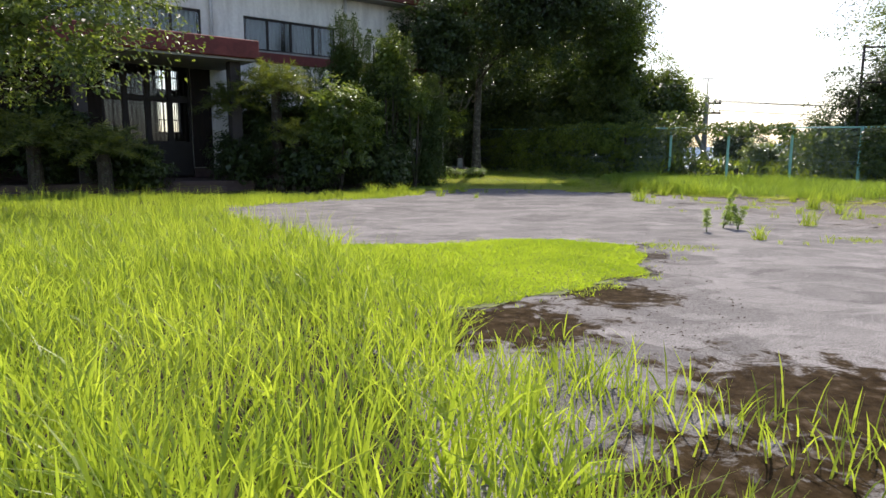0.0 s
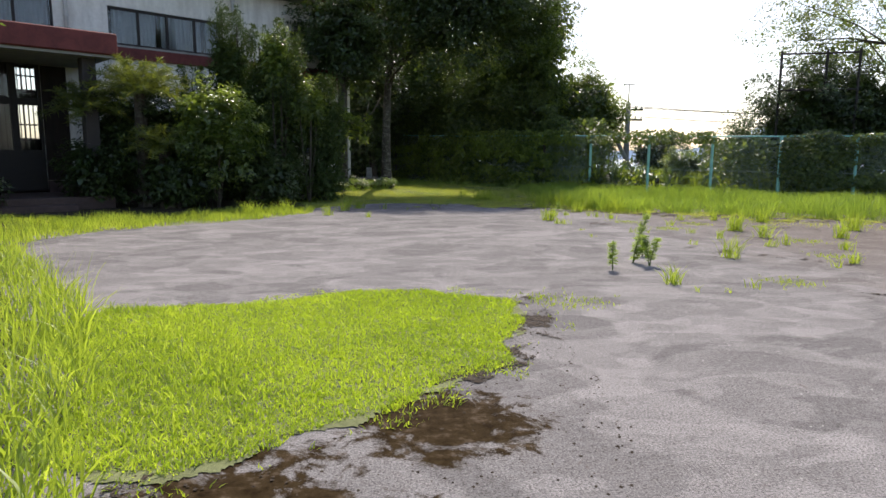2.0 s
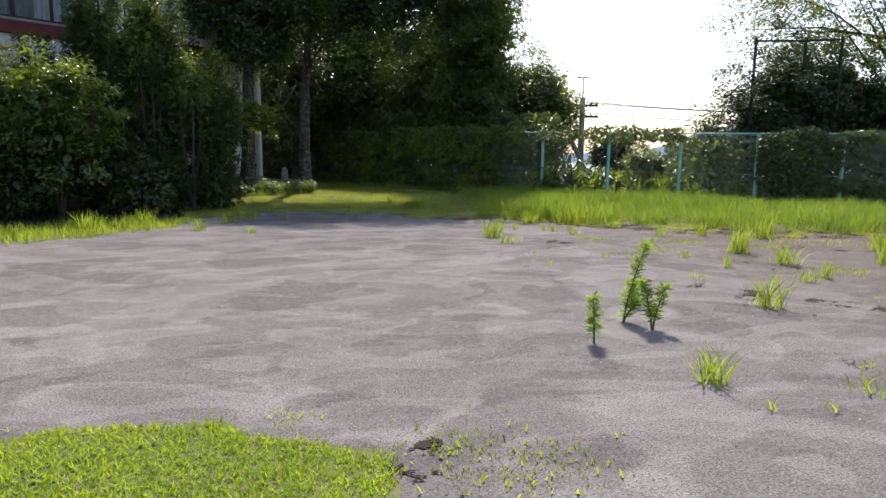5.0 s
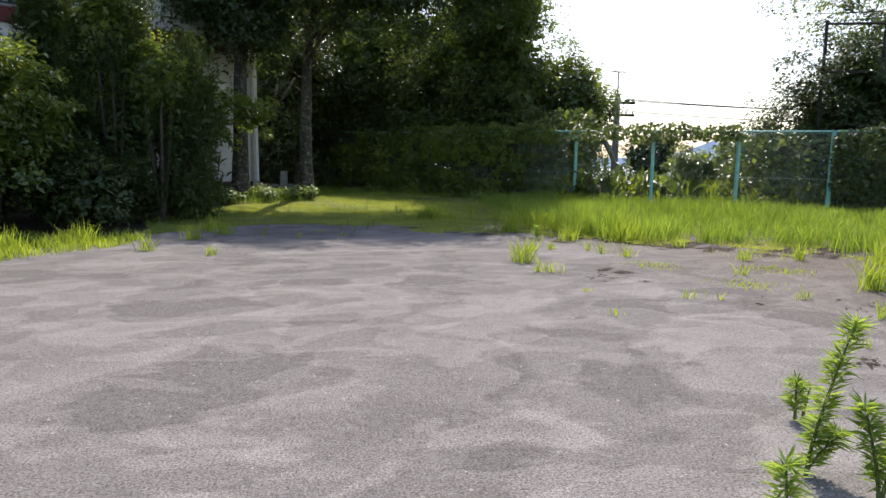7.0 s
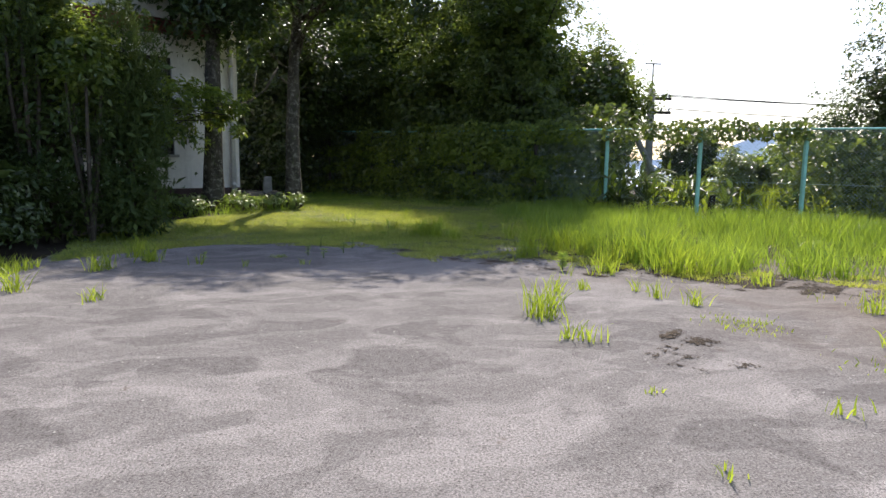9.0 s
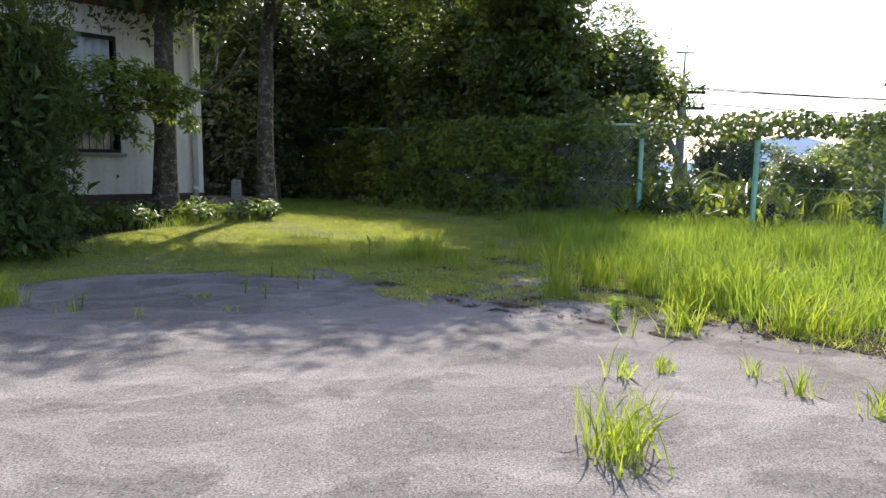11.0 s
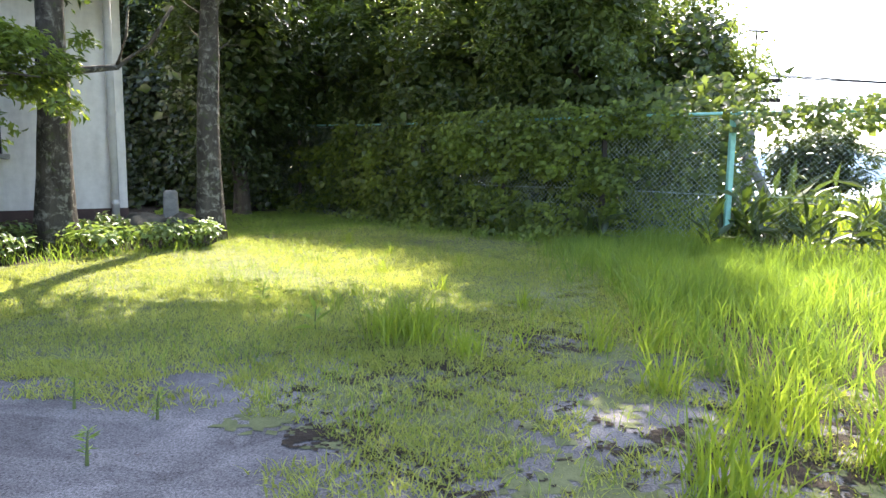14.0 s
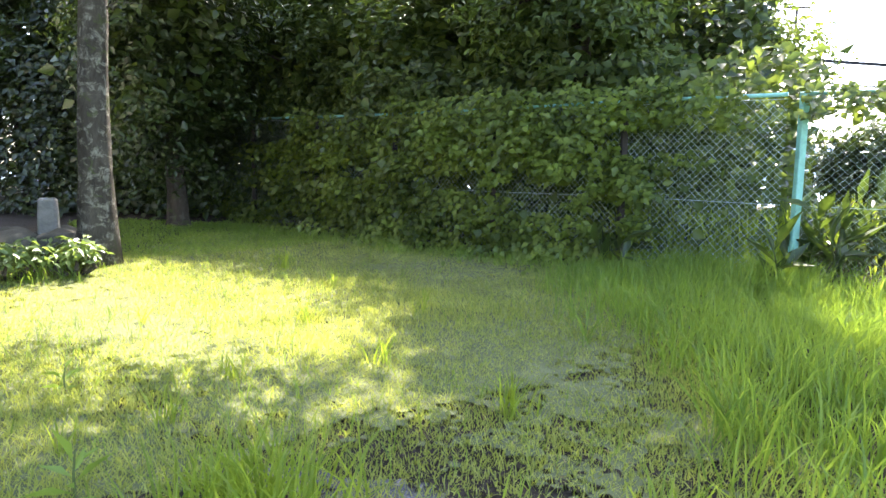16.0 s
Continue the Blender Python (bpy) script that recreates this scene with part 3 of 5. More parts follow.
        for i in range(n):
            a, b = w[0] + (w[1] - w[0]) * i / n + 0.036, w[0] + (w[1] - w[0]) * (i + 1) / n - 0.036
            g = part("pane", boxed((a, 0.09, w[2] + 0.07), (b, 0.096, w[3] - 0.07)), GLASS, e)
            g.visible_shadow = False
        part("sill", boxed((w[0] - 0.08, -0.08, w[2] - 0.07), (w[1] + 0.08, -0.003, w[2]), 0.01), SOFFIT, e)
        if curtain:
            bm = bmesh.new()
            us = np.arange(w[0] + 0.05, w[1] - 0.05, 0.025)
            lo, hi = [], []
            for u in us:
                v = 0.24 + 0.035 * math.sin(u * 42 + 2 * math.sin(u * 5)) + 0.015 * math.sin(u * 17)
                lo.append(bm.verts.new((u, v, w[2] + 0.03)))
                hi.append(bm.verts.new((u, 0.24 + (v - 0.24) * 0.5, w[3] - 0.02)))
            for i in range(len(us) - 1):
                if (us[i] * 1.3) % 1.9 > 0.22:
                    bm.faces.new((lo[i], lo[i + 1], hi[i + 1], hi[i]))
            bmesh.ops.solidify(bm, geom=bm.faces[:], thickness=0.004)
            part("curtain", bm, CURTAIN, e)
        if bars:
            for u in np.arange(w[0] + 0.12, w[1] - 0.1, 0.13):
                part("bar", tube(bmesh.new(), [(u, 0.02, w[2] + 0.02), (u, 0.02, w[2] + 1.0)], [0.009, 0.009], 6), STEEL, e)

    window(up1, 4, True)
    window(up0, 5, True)
    window(low, 2, True, True)
    # entrance doors with latticed panes
    d = part("door", boxed((door[0], 0.06, 0.36), (door[1], 0.14, 1.498)), DARKFRAME, house, "dark entrance doors with latticed glass")
    for i in range(5):
        u = door[0] + (door[1] - door[0]) * i / 4
        part("stile", boxed((max(door[0], u - 0.09), 0.05, 1.5), (min(door[1], u + 0.09), 0.15, 3.94)), DARKFRAME, d)
    for i in range(4):
        a, b = door[0] + (door[1] - door[0]) * i / 4 + 0.09, door[0] + (door[1] - door[0]) * (i + 1) / 4 - 0.09
        for z0, z1 in ((1.5, 2.75), (2.95, 3.86)):
            part("pane", boxed((a, 0.1, z0), (b, 0.106, z1 )), GLASS, d).visible_shadow = False
            part("rail", boxed((a, 0.07, z1 + 0.002), (b, 0.13, z1 + 0.08 if z1 > 3 else 2.948)), DARKFRAME, d)
        for k in range(1, 4):
            u = a + (b - a) * k / 4
            part("lattice_bar", boxed((u - 0.012, 0.08, 1.501), (u + 0.012, 0.098, 3.85)), DARKFRAME, d)

    def downpipe(u, z0, z1):
        pipe = part("downpipe", tube(bmesh.new(), [(u, -0.11, z0), (u, -0.11, z1)], [0.06, 0.06], 12), PIPE, house, "pale plastic rainwater downpipe", True)
        for z in np.arange(z0 + 0.8, z1, 1.4):
            part("bracket", tube(bmesh.new(), [(u, -0.11, z), (u, -0.11, z + 0.06)], [0.072, 0.072], 12), PIPE, pipe)

    downpipe(END - 0.22, -0.1, 6.9)
    downpipe(3.95, 0.1, 6.9)
    downpipe(-1.15, 4.5, 6.9)
    return house


building()


# ---- fences ----
def post(parent, x, y, z, h, mat):
    part("post", boxed((x - 0.04, y - 0.04, z - 0.2), (x + 0.04, y + 0.04, z + h), 0.008), mat, parent)


def netting(parent, a, b, za, zb, h, r):
    """Woven diamonds: wires running both ways across one bay."""
    bm = bmesh.new()
    a, b = Vector((*a, za)), Vector((*b, zb))
    L, step = (b - a).length, 0.085
    along, off = (b - a).normalized(), (b - a).normalized().cross(Vector((0, 0, 1)))
    k = int((L + h) / step)
    for i in range(k):
        for way in (1, -1):
            s = i * step
            u0, z0 = (s, 0.0) if s < L else (L, s - L)
            u1, z1 = (s - h, h) if s > h else (0.0, s)
            if way < 0:
                u0, u1 = L - u0, L - u1
            if abs(u0 - u1) < 0.02:
                continue
            p, q = a + along * u0 + Vector((0, 0, 0.05 + z0)) + off * 0.004 * way, a + along * u1 + Vector((0, 0, 0.05 + z1)) + off * 0.004 * way
            tube(bm, [p, q], [r, r], 3, cap=False)
    part("netting", bm, WIRE, parent, "woven wire diamonds")
    for z in (0.05, h * 0.45, h + 0.05):
        part("tension_wire", tube(bmesh.new(), [a + Vector((0, 0, z)), b + Vector((0, 0, z))], [0.004, 0.004], 4), WIRE, parent)


def fence(name, pts, label, paint, first=0):
    p = np.array(pts)
    z = height(p)
    e = empty(name, (p[0, 0], p[0, 1], z[0]), label, "fence")
    inv = e.matrix_world.translation.copy()
    q = p - np.array([inv.x, inv.y])
    dz = z - inv.z
    for (x, y), c in list(zip(q, dz))[first:]:
        post(e, x, y, c, FENCE_H, paint)
    for i in range(len(q) - 1):
        a, b = q[i], q[i + 1]
        netting(e, a, b, dz[i], dz[i + 1], FENCE_H - 0.12, 0.0022 if first else 0.0014)
        part("top_rail", tube(bmesh.new(), [(*a, dz[i] + FENCE_H - 0.02), (*b, dz[i + 1] + FENCE_H - 0.02)], [0.024, 0.024], 8), GREEN, e, smooth=True)
    return e


fence("chain_link_fence", POSTS, "turquoise chain-link fence with vines on its top rail", GREEN)
fence("chain_link_fence", [(9.45 - 0.12, 27.0 + 0.12)] + LEFT_POSTS, "old chain-link fence smothered in climbing vines", STEEL, 1)


# ---- grasses ----
def stuff(ob, label, category="grass"):
    return tagged(ob, label, category, kind="stuff")


def dens(p, keep):
    return p[rng.uniform(0, 1, len(p)) < keep]


p = scatter(TALL_LEFT, 700)
near = np.hypot(p[:, 0], p[:, 1])
p = dens(p, np.clip(1.35 - near / 16, 0.35, 1) * np.clip(0.8 + 0.4 * wobbly(p, 1.1), 0.2, 1))
hh = (0.40 + 0.12 * wobbly(p, 0.8) + 0.10 * wobbly(p, 3.7, 4)) * np.clip(1.1 - np.hypot(p[:, 0], p[:, 1]) / 30, 0.6, 1)
stuff(blades("tall_grass", p, hh, rng.choice([0.008, 0.011, 0.016], len(p)), GRASS_TALL, 0.55, 3, 0.8), "bright green knee-high grass beside the asphalt")
p = dens(scatter(TALL_LEFT, 60), 0.6)
stuff(blades("grass_stalks", p, 0.6, 0.006, GRASS_TALL, 0.3, 3, 0.5), "thin seeding grass stalks above the meadow")
p = scatter([(0.3, 2.6), (0.9, 0.3), (2.4, 0.4), (2.1, 2.4), (1.3, 3.4), (0.8, 4.2), (0.1, 4.4)], 600)
p = dens(p, np.clip(0.35 + 0.8 * wobbly(p, 3.0, 4), 0, 1))
stuff(blades("sparse_grass", p, 0.26 + 0.1 * wobbly(p, 2.0, 3), 0.010, GRASS_TALL, 0.5, 3, 0.6), "sparse grass growing through wet mud")
p = scatter(SHORT_PATCH, 6500)
stuff(blades("short_grass", p, 0.055, 0.008, GRASS_LIME, 0.9, 2, 0.5), "low bright green turf patch on the asphalt")
p = dens(scatter([(-1.6, 7.4), (-0.9, 6.6), (-0.5, 5.3), (0.15, 4.9), (0.6, 5.3), (0.2, 6.8), (-0.6, 8.2), (-1.4, 8.3)], 700), 0.8)
stuff(blades("mid_grass", p, 0.11, 0.009, GRASS_TALL, 0.6, 3, 0.5), "grass thinning towards the turf patch")
p = scatter(STRIP_LEFT, 800)
edge = np.clip(0.6 + 0.5 * wobbly(p, 1.6, 3), 0.15, 1)
p = dens(p, edge)
stuff(blades("verge_grass", p, 0.17 + 0.09 * wobbly(p, 2.3, 6), 0.012, GRASS_TALL, 0.5, 2, 0.5), "grass verge between asphalt and shrubs")
p = scatter(LAWN, 3700)
p = dens(p, np.clip(1.25 - (p[:, 1] - 22) / 9, 0.3, 1))
keep = np.clip(1.0 - 1.0 * np.clip((p[:, 0] - 3.6) / 1.8, 0, 1) * np.clip((23.2 - p[:, 1]) / 2, 0, 1) + 0.35 * wobbly(p, 3, 2), 0.08, 1)
p = dens(p, keep)
stuff(blades("lawn_grass", p, 0.06 + 0.025 * wobbly(p, 1.2, 7), rng.choice([0.005, 0.0075], len(p)), GRASS_SHORT, 0.9, 2, 0.5), "soft low lawn dappled with sun")
p = scatter([(1.0, 21.0), (2.6, 21.2), (3.4, 20.7), (4.3, 19.5), (6.6, 18.4), (9.5, 16.2), (12.5, 14.8), (12.5, 16.2), (8, 19), (6.6, 22), (3.4, 22), (0.6, 21.6)], 2600)
w = wobbly(p, 2.6, 21) + 0.6 * wobbly(p, 7, 23)
p = dens(p, np.clip((w - 0.1 + 0.15 * np.clip(p[:, 1] - 19.2, 0, 1)) * 1.6, 0, 1))
stuff(blades("creeping_grass", p, 0.07, 0.009, GRASS_SHORT, 1.0, 2, 0.6), "low grass creeping in patches over the asphalt edge")
p = scatter([(-2, 8.2), (1.0, 9.2), (2.8, 8.9), (3.2, 8.2), (2.7, 7.0), (2.3, 6.3), (1.1, 5.2), (0.0, 4.4), (-0.5, 6.5)], 1500)
w = wobbly(p, 3.4, 31) + 0.7 * wobbly(p, 9, 33)
p = dens(p, np.clip((w - 0.35) * 1.6, 0, 1))
stuff(blades("creeping_grass", p, 0.05, 0.008, GRASS_LIME, 1.0, 2, 0.6), "low grass creeping over the asphalt at the turf edge")
p = scatter(LAWN, 130)
p = dens(p, np.clip(0.4 + 0.6 * wobbly(p, 1.5, 9), 0.03, 1))
stuff(blades("lawn_stalks", p, 0.17, 0.006, GRASS_GREEN, 0.5, 3, 0.7), "longer grass blades standing in the lawn")
c = scatter(TALL_RIGHT, 10)
depth_in = np.clip((c[:, 0] - 5.6 + np.clip(c[:, 1] - 19.5, -9, 0) * 0.9) / 3.0, 0.05, 1)
c = c[rng.uniform(0, 1, len(c)) < 0.25 + 0.75 * depth_in]
c = np.repeat(c, rng.integers(20, 75, len(c)), 0)
p = c + rng.normal(0, 0.1, c.shape)
k = np.clip(0.8 + 0.4 * wobbly(p, 1.7, 6), 0.3, 1)
p = dens(p, k * np.clip(1.4 - (p[:, 0] - 6) / 14, 0.4, 1))
stuff(blades("tall_grass", p, 0.44 + 0.16 * wobbly(p, 0.9, 3), rng.choice([0.007, 0.010, 0.013], len(p)), GRASS_GREEN, 0.45, 3, 0.8), "knee-high grass in front of the fence")
c = scatter([(6.7, 27.9), (6.2, 25.5), (6.3, 23.2), (7.2, 22.4), (9.3, 23), (9.6, 26.6), (8.2, 28)], 24)
c = c[rng.uniform(0, 1, len(c)) < np.clip((c[:, 0] - 6.1) / 2.4, 0.07, 1)]
c = np.repeat(c, rng.integers(14, 50, len(c)), 0)
p = c + rng.normal(0, 0.11, c.shape)
stuff(blades("tall_grass", p, 0.40 + 0.14 * wobbly(p, 1.1, 13), rng.choice([0.006, 0.009, 0.012], len(p)), GRASS_GREEN, 0.5, 3, 0.9), "dense knee-high grass at the corner of the fence")
p = scatter([(8.3, 27.8), (5.0, 30.9), (1.7, 33.6), (1.4, 32.6), (4.6, 29.9), (7.4, 27.3)], 240)
stuff(blades("fringe_grass", p, 0.2, 0.009, GRASS_GREEN, 0.6, 3, 0.8), "ragged grass at the foot of the vine-covered fence")
p = scatter([(1.7, 28.4), (4.0, 31.0), (2.2, 33.4), (-1.2, 33.0), (0.4, 29.6)], 900)
stuff(blades("shaded_grass", p, 0.09, 0.009, GRASS_GREEN, 0.8, 2, 0.6), "short grass in the shade behind the lawn")
p = scatter([(5.2, 19.4), (7, 17.6), (9, 15), (12, 13), (15, 12), (15, 15.5), (10, 17), (7.4, 18.8), (6.4, 20)], 230)
p = dens(p, np.clip(-0.1 + 1.2 * wobbly(p, 1.9, 8), 0, 1))
stuff(blades("edge_weeds", p, 0.10, 0.009, GRASS_SHORT, 0.7, 2, 0.5), "yellow-green weeds creeping over the soil")
p = scatter([(3.0, 22.4), (4.7, 19.4), (6.6, 18.4), (8.2, 17.4), (7.2, 22.5), (5.5, 23.6)], 420)
p = dens(p, np.clip(0.1 + 0.7 * wobbly(p, 2.2, 12), 0, 1))
stuff(blades("dry_grass", p, 0.035, 0.008, GRASS_DRY, 1.4, 2, 0.6), "dry straw and dead grass on the soil")


def pebbles(name, poly, density, size, mat, label, z=0.0, keep=None):
    q = scatter(poly, density)
    if keep is not None:
        q = dens(q, keep(q))
    n = len(q)
    s = size * rng.uniform(0.4, 1.3, (n, 1, 1))
    o = np.array([(1, 0, 0.1), (0, 1, 0.15), (-1, 0.1, 0.1), (0, -1, 0.05), (0.1, 0, 0.75)])[None] * s * rng.uniform(0.6, 1.3, (n, 5, 3))
    v = (np.concatenate([q, (height(q) + z)[:, None]], 1)[:, None] + o).reshape(-1, 3)
    idx = (np.arange(n)[:, None] * 5 + np.array([0, 1, 4, 1, 2, 4, 2, 3, 4, 3, 0, 4])).ravel()
    return stuff(soup(name, v, np.full(4 * n, 3), idx, mat), label, "pebbles")


pebbles("pebbles", [(2.6, 1), (7, 1), (9, 15), (5, 19.2), (0, 18), (-2.5, 14), (0, 9.3), (3, 8.6)], 26, 0.008, STONE, "loose grit on the asphalt")
pebbles("crumbs", [(0.1, 4.2), (1.6, 3.4), (2.6, 5.2), (2.7, 7.2), (2.75, 8.6), (2.35, 8.4), (2.2, 7.2), (1.9, 6.5), (0.9, 5.4)], 70, 0.010, SOIL, "dark soil crumbs along the turf edge")
pebbles("crumbs", [(3.4, 21.9), (4.7, 19.2), (8.2, 17.2), (8, 22.5), (5.5, 23.2)], 60, 0.014, SOIL, "dark soil crumbs among the weeds", 0.0, lambda q: np.clip(0.2 + wobbly(q, 2.2, 12), 0, 1))


# ---- tufts and weeds that stand alone ----
def grass_tuft(x, y, h, n, label="bright grass tuft growing from the asphalt", r=0.07):
    z = float(height(np.array([[x, y]]))[0])
    q = rng.normal(0, r, (n, 2))
    ob = blades("grass_tuft", q, h, 0.011, GRASS_TALL, 0.5, 3, 0.7, z=np.zeros(n))
    ob.matrix_world = pose(x, y, max(z, 0.0))
    return tagged(ob, label, "grass tuft", "grass tufts on the yard")


for x, y, h, n in ((4.97, 16.3, 0.36, 90), (4.56, 9.13, 0.27, 45), (6.28, 10.94, 0.4, 60), (-0.09, 17.63, 0.3, 45), (0.25, 18.9, 0.3, 60), (10.73, 14.17, 0.42, 120), (5.36, 8.83, 0.16, 10), (0.9, 17.2, 0.16, 14),
                   (5.1, 15.5, 0.2, 18), (6.0, 14.0, 0.12, 12), (7.6, 12.0, 0.2, 30), (8.6, 11.6, 0.2, 40), (5.75, 19.9, 0.42, 90), (6.3, 20.5, 0.5, 130), (6.4, 18.6, 0.36, 60), (7.3, 19.4, 0.5, 110), (3.6, 28.05, 0.36, 36), (4.25, 25.4, 0.3, 22), (4.3, 27.0, 0.2, 20),
                   (-1.2, 18.4, 0.4, 90), (-1.9, 17.6, 0.4, 120), (0.6, 19.6, 0.28, 70), (5.0, 13.4, 0.1, 10), (6.4, 12.3, 0.13, 14), (1.9, 19.1, 0.12, 10), (2.6, 19.3, 0.12, 10), (5.4, 17.4, 0.22, 20), (4.9, 21.9, 0.28, 60), (4.3, 22.6, 0.22, 60), (8.2, 13.2, 0.3, 60), (9.6, 13.0, 0.34, 70),
                   (8.25, 14.22, 0.45, 110), (9.77, 15.76, 0.4, 90), (4.93, 8.64, 0.1, 6), (4.62, 8.7, 0.1, 6), (7.97, 12.2, 0.25, 30), (7.76, 10.34, 0.22, 30), (7.3, 10.05, 0.16, 14), (7.27, 13.05, 0.2, 20), (7.12, 13.84, 0.16, 20),
                   (0.88, 17.1, 0.2, 14), (4.98, 15.58, 0.2, 16), (5.23, 15.48, 0.16, 5), (6.34, 17.02, 0.2, 24), (6.27, 13.91, 0.1, 10), (7.34, 15.17, 0.18, 20), (8.9, 16.24, 0.3, 50), (1.24, 19.32, 0.15, 10), (0.27, 20.0, 0.35, 60),
                   (6.55, 16.67, 0.22, 24), (7.86, 17.62, 0.25, 40), (7.42, 18.3, 0.4, 70), (8.07, 16.24, 0.25, 30), (5.74, 17.49, 0.12, 10), (5.15, 14.39, 0.06, 12), (6.13, 18.31, 0.34, 12), (5.82, 18.32, 0.32, 6), (6.36, 18.36, 0.25, 25),
                   (5.7, 17.47, 0.16, 20), (6.27, 17.36, 0.2, 20), (7.21, 18.39, 0.45, 140), (6.9, 19.39, 0.5, 140), (7.53, 19.58, 0.55, 140), (6.6, 20.07, 0.45, 100), (2.19, 19.92, 0.06, 30), (5.57, 19.78, 0.2, 30),
                   (5.89, 22.03, 0.4, 40), (5.31, 22.06, 0.35, 12), (6.26, 22.0, 0.4, 50), (5.6, 23.4, 0.3, 30), (6.0, 21.1, 0.42, 60), (4.9, 24.3, 0.25, 16), (4.0, 24.0, 0.22, 12), (3.85, 23.3, 0.26, 16), (3.5, 23.0, 0.2, 10), (2.9, 25.4, 0.2, 10), (5.2, 25.8, 0.24, 14)):
    grass_tuft(x, y, h, n, r=0.03 + 0.0006 * n)
grass_tuft(4.5, 22.3, 0.42, 240, "pale spreading tussock of fine grass in the lawn", 0.16)
for x, y in ((2.75, 8.45), (3.15, 8.25), (6.0, 9.1), (7.9, 10.9), (8.6, 12.6), (7.0, 14.6), (9.2, 14.8), (8.0, 15.4), (6.6, 15.9)):
    grass_tuft(x, y, 0.05, 160, "flat yellow-green mat of creeping grass on the asphalt", 0.17)


def fleabane(x, y, stems, label):
    """An upright weed: stems ringed all the way up with narrow leaves, drooping low down and bunched at the tip."""
    e = empty("weed", (x, y, float(max(0, height(np.array([[x, y]]))[0]))), label, "weed", "upright weeds on the asphalt")
    for sx, sy, h, dx, dy in stems:
        bend = lambda s: (sx + dx * s ** 1.4, sy + dy * s ** 1.4, h * s)
        pts = [bend(s) for s in np.linspace(0, 1, 7)]
        part("stem", tube(bmesh.new(), pts, [0.009, 0.008, 0.007, 0.006, 0.005, 0.004, 0.002], 6), STEM, e)
        n = int(520 * h + 40) if h > 0.18 else 26
        s = np.concatenate([rng.uniform(0.2, 1, n), rng.uniform(0.9, 1, 26 if h > 0.18 else 4)])
        a = rng.uniform(0, math.tau, len(s))
        base = np.stack([sx + dx * s ** 1.4, sy + dy * s ** 1.4, h * s], 1)
        out = np.stack([np.cos(a), np.sin(a), -0.15 + 1.5 * s ** 2.2], 1)
        leaves("foliage", base, 0.082 if h > 0.18 else 0.06, LEAF_WEED, e, aspect=0.11, lift=out * 3.2, normal=np.stack([-np.cos(a) * 0.6, -np.sin(a) * 0.6, np.ones(len(s))], 1))


fleabane(4.16, 10.03, [(0, 0, 0.35, -0.02, 0)], "young upright weed with narrow green leaves")
fleabane(4.79, 10.33, [(0, 0, 0.36, 0.09, 0.0), (-0.01, 0, 0.40, -0.09, 0.02)], "bushy upright weed with two leafy stems")
fleabane(4.65, 10.57, [(0, 0, 0.66, 0.17, 0.0), (0.01, 0.01, 0.2, 0.1, -0.05)], "tall leaning weed with narrow leaves")
fleabane(5.02, 11.13, [(0, 0, 0.2, -0.01, 0), (0.06, 0.02, 0.17, 0.03, 0.0)], "pair of small bitten-off weed stalks")
fleabane(5.85, 18.66, [(0, 0, 0.21, 0, 0)], "young upright weed with narrow green leaves")
for x, y, h in ((2.57, 20.1, 0.13), (3.06, 20.29, 0.16), (2.81, 19.83, 0.13), (3.17, 20.81, 0.15), (2.68, 20.97, 0.17), (1.3, 19.45, 0.14)):
    fleabane(x, y, [(0, 0, h, 0.01, 0)], "thin seedling weed on shaded asphalt")


def broad_weed(x, y, h, label):
    """A rosette weed with a few wide upright leaves."""
    e = empty("broad_weed", (x, y, float(max(0, height(np.array([[x, y]]))[0]))), label, "weed")
    part("stem", tube(bmesh.new(), [(0, 0, -0.01), (0, 0, h * 0.5), (0.01, 0, h * 0.85)], [0.007, 0.005, 0.003], 6), STEM, e)
    for k in range(8):
        a = k * 2.4
        leaves("leaf", np.array([[0, 0, h * (0.1 + 0.08 * k)]]), h * 0.62, LEAF_WEED, e, aspect=0.27, lift=np.array([[math.cos(a), math.sin(a), 0.5 + 0.22 * k]]) * 4)
    return e


broad_weed(3.76, 22.54, 0.26, "broad-leaved weed standing in the lawn")
broad_weed(3.1, 23.8, 0.18, "low broad-leaved weed in the lawn")


# ---- shrubs before the building ----
def bush(name, loc, label, c, r, clumps, per, leaf, mat, clump_r=0.3, aspect=0.45, inner=1200, group=""):
    x, y = loc
    z = float(height(np.array([[x, y]]))[0])
    e = empty(name, (x, y, z), label, "shrub", group)
    for i in range(5):
        a = i * 1.3
        part("branch", tube(bmesh.new(), [(0, 0, -0.05), (0.2 * math.cos(a), 0.2 * math.sin(a), c[2] * 0.6), (0.5 * r[0] * math.cos(a), 0.5 * r[1] * math.sin(a), c[2] + 0.3 * r[2])], [0.04, 0.03, 0.01], 6), DARKBARK, e)
    cc = crown_centres(c, r, clumps, 0.5)
    cc[:, 2] = np.maximum(cc[:, 2], 0.25)
    p = clump_points(cc, rng.uniform(0.6, 1.3, clumps) * clump_r, per)
    p[:, 2] = np.maximum(p[:, 2], 0.05)
    out = p - np.array(c)
    out /= np.linalg.norm(out, axis=1, keepdims=True)
    leaves("foliage", p, leaf, mat, e, aspect=aspect, normal=out * 0.6 + np.array([0, 0, 0.4]))
    if inner:
        q = clump_points(crown_centres(c, np.array(r) * 0.6, 30, 0.1), np.full(30, clump_r * 1.4), inner // 14, 0.9, 0.1)
        q[:, 2] = np.maximum(q[:, 2], 0.1)
        leaves("inner_leaves", q, leaf * 1.9, mat, e, aspect=0.6)
    return e


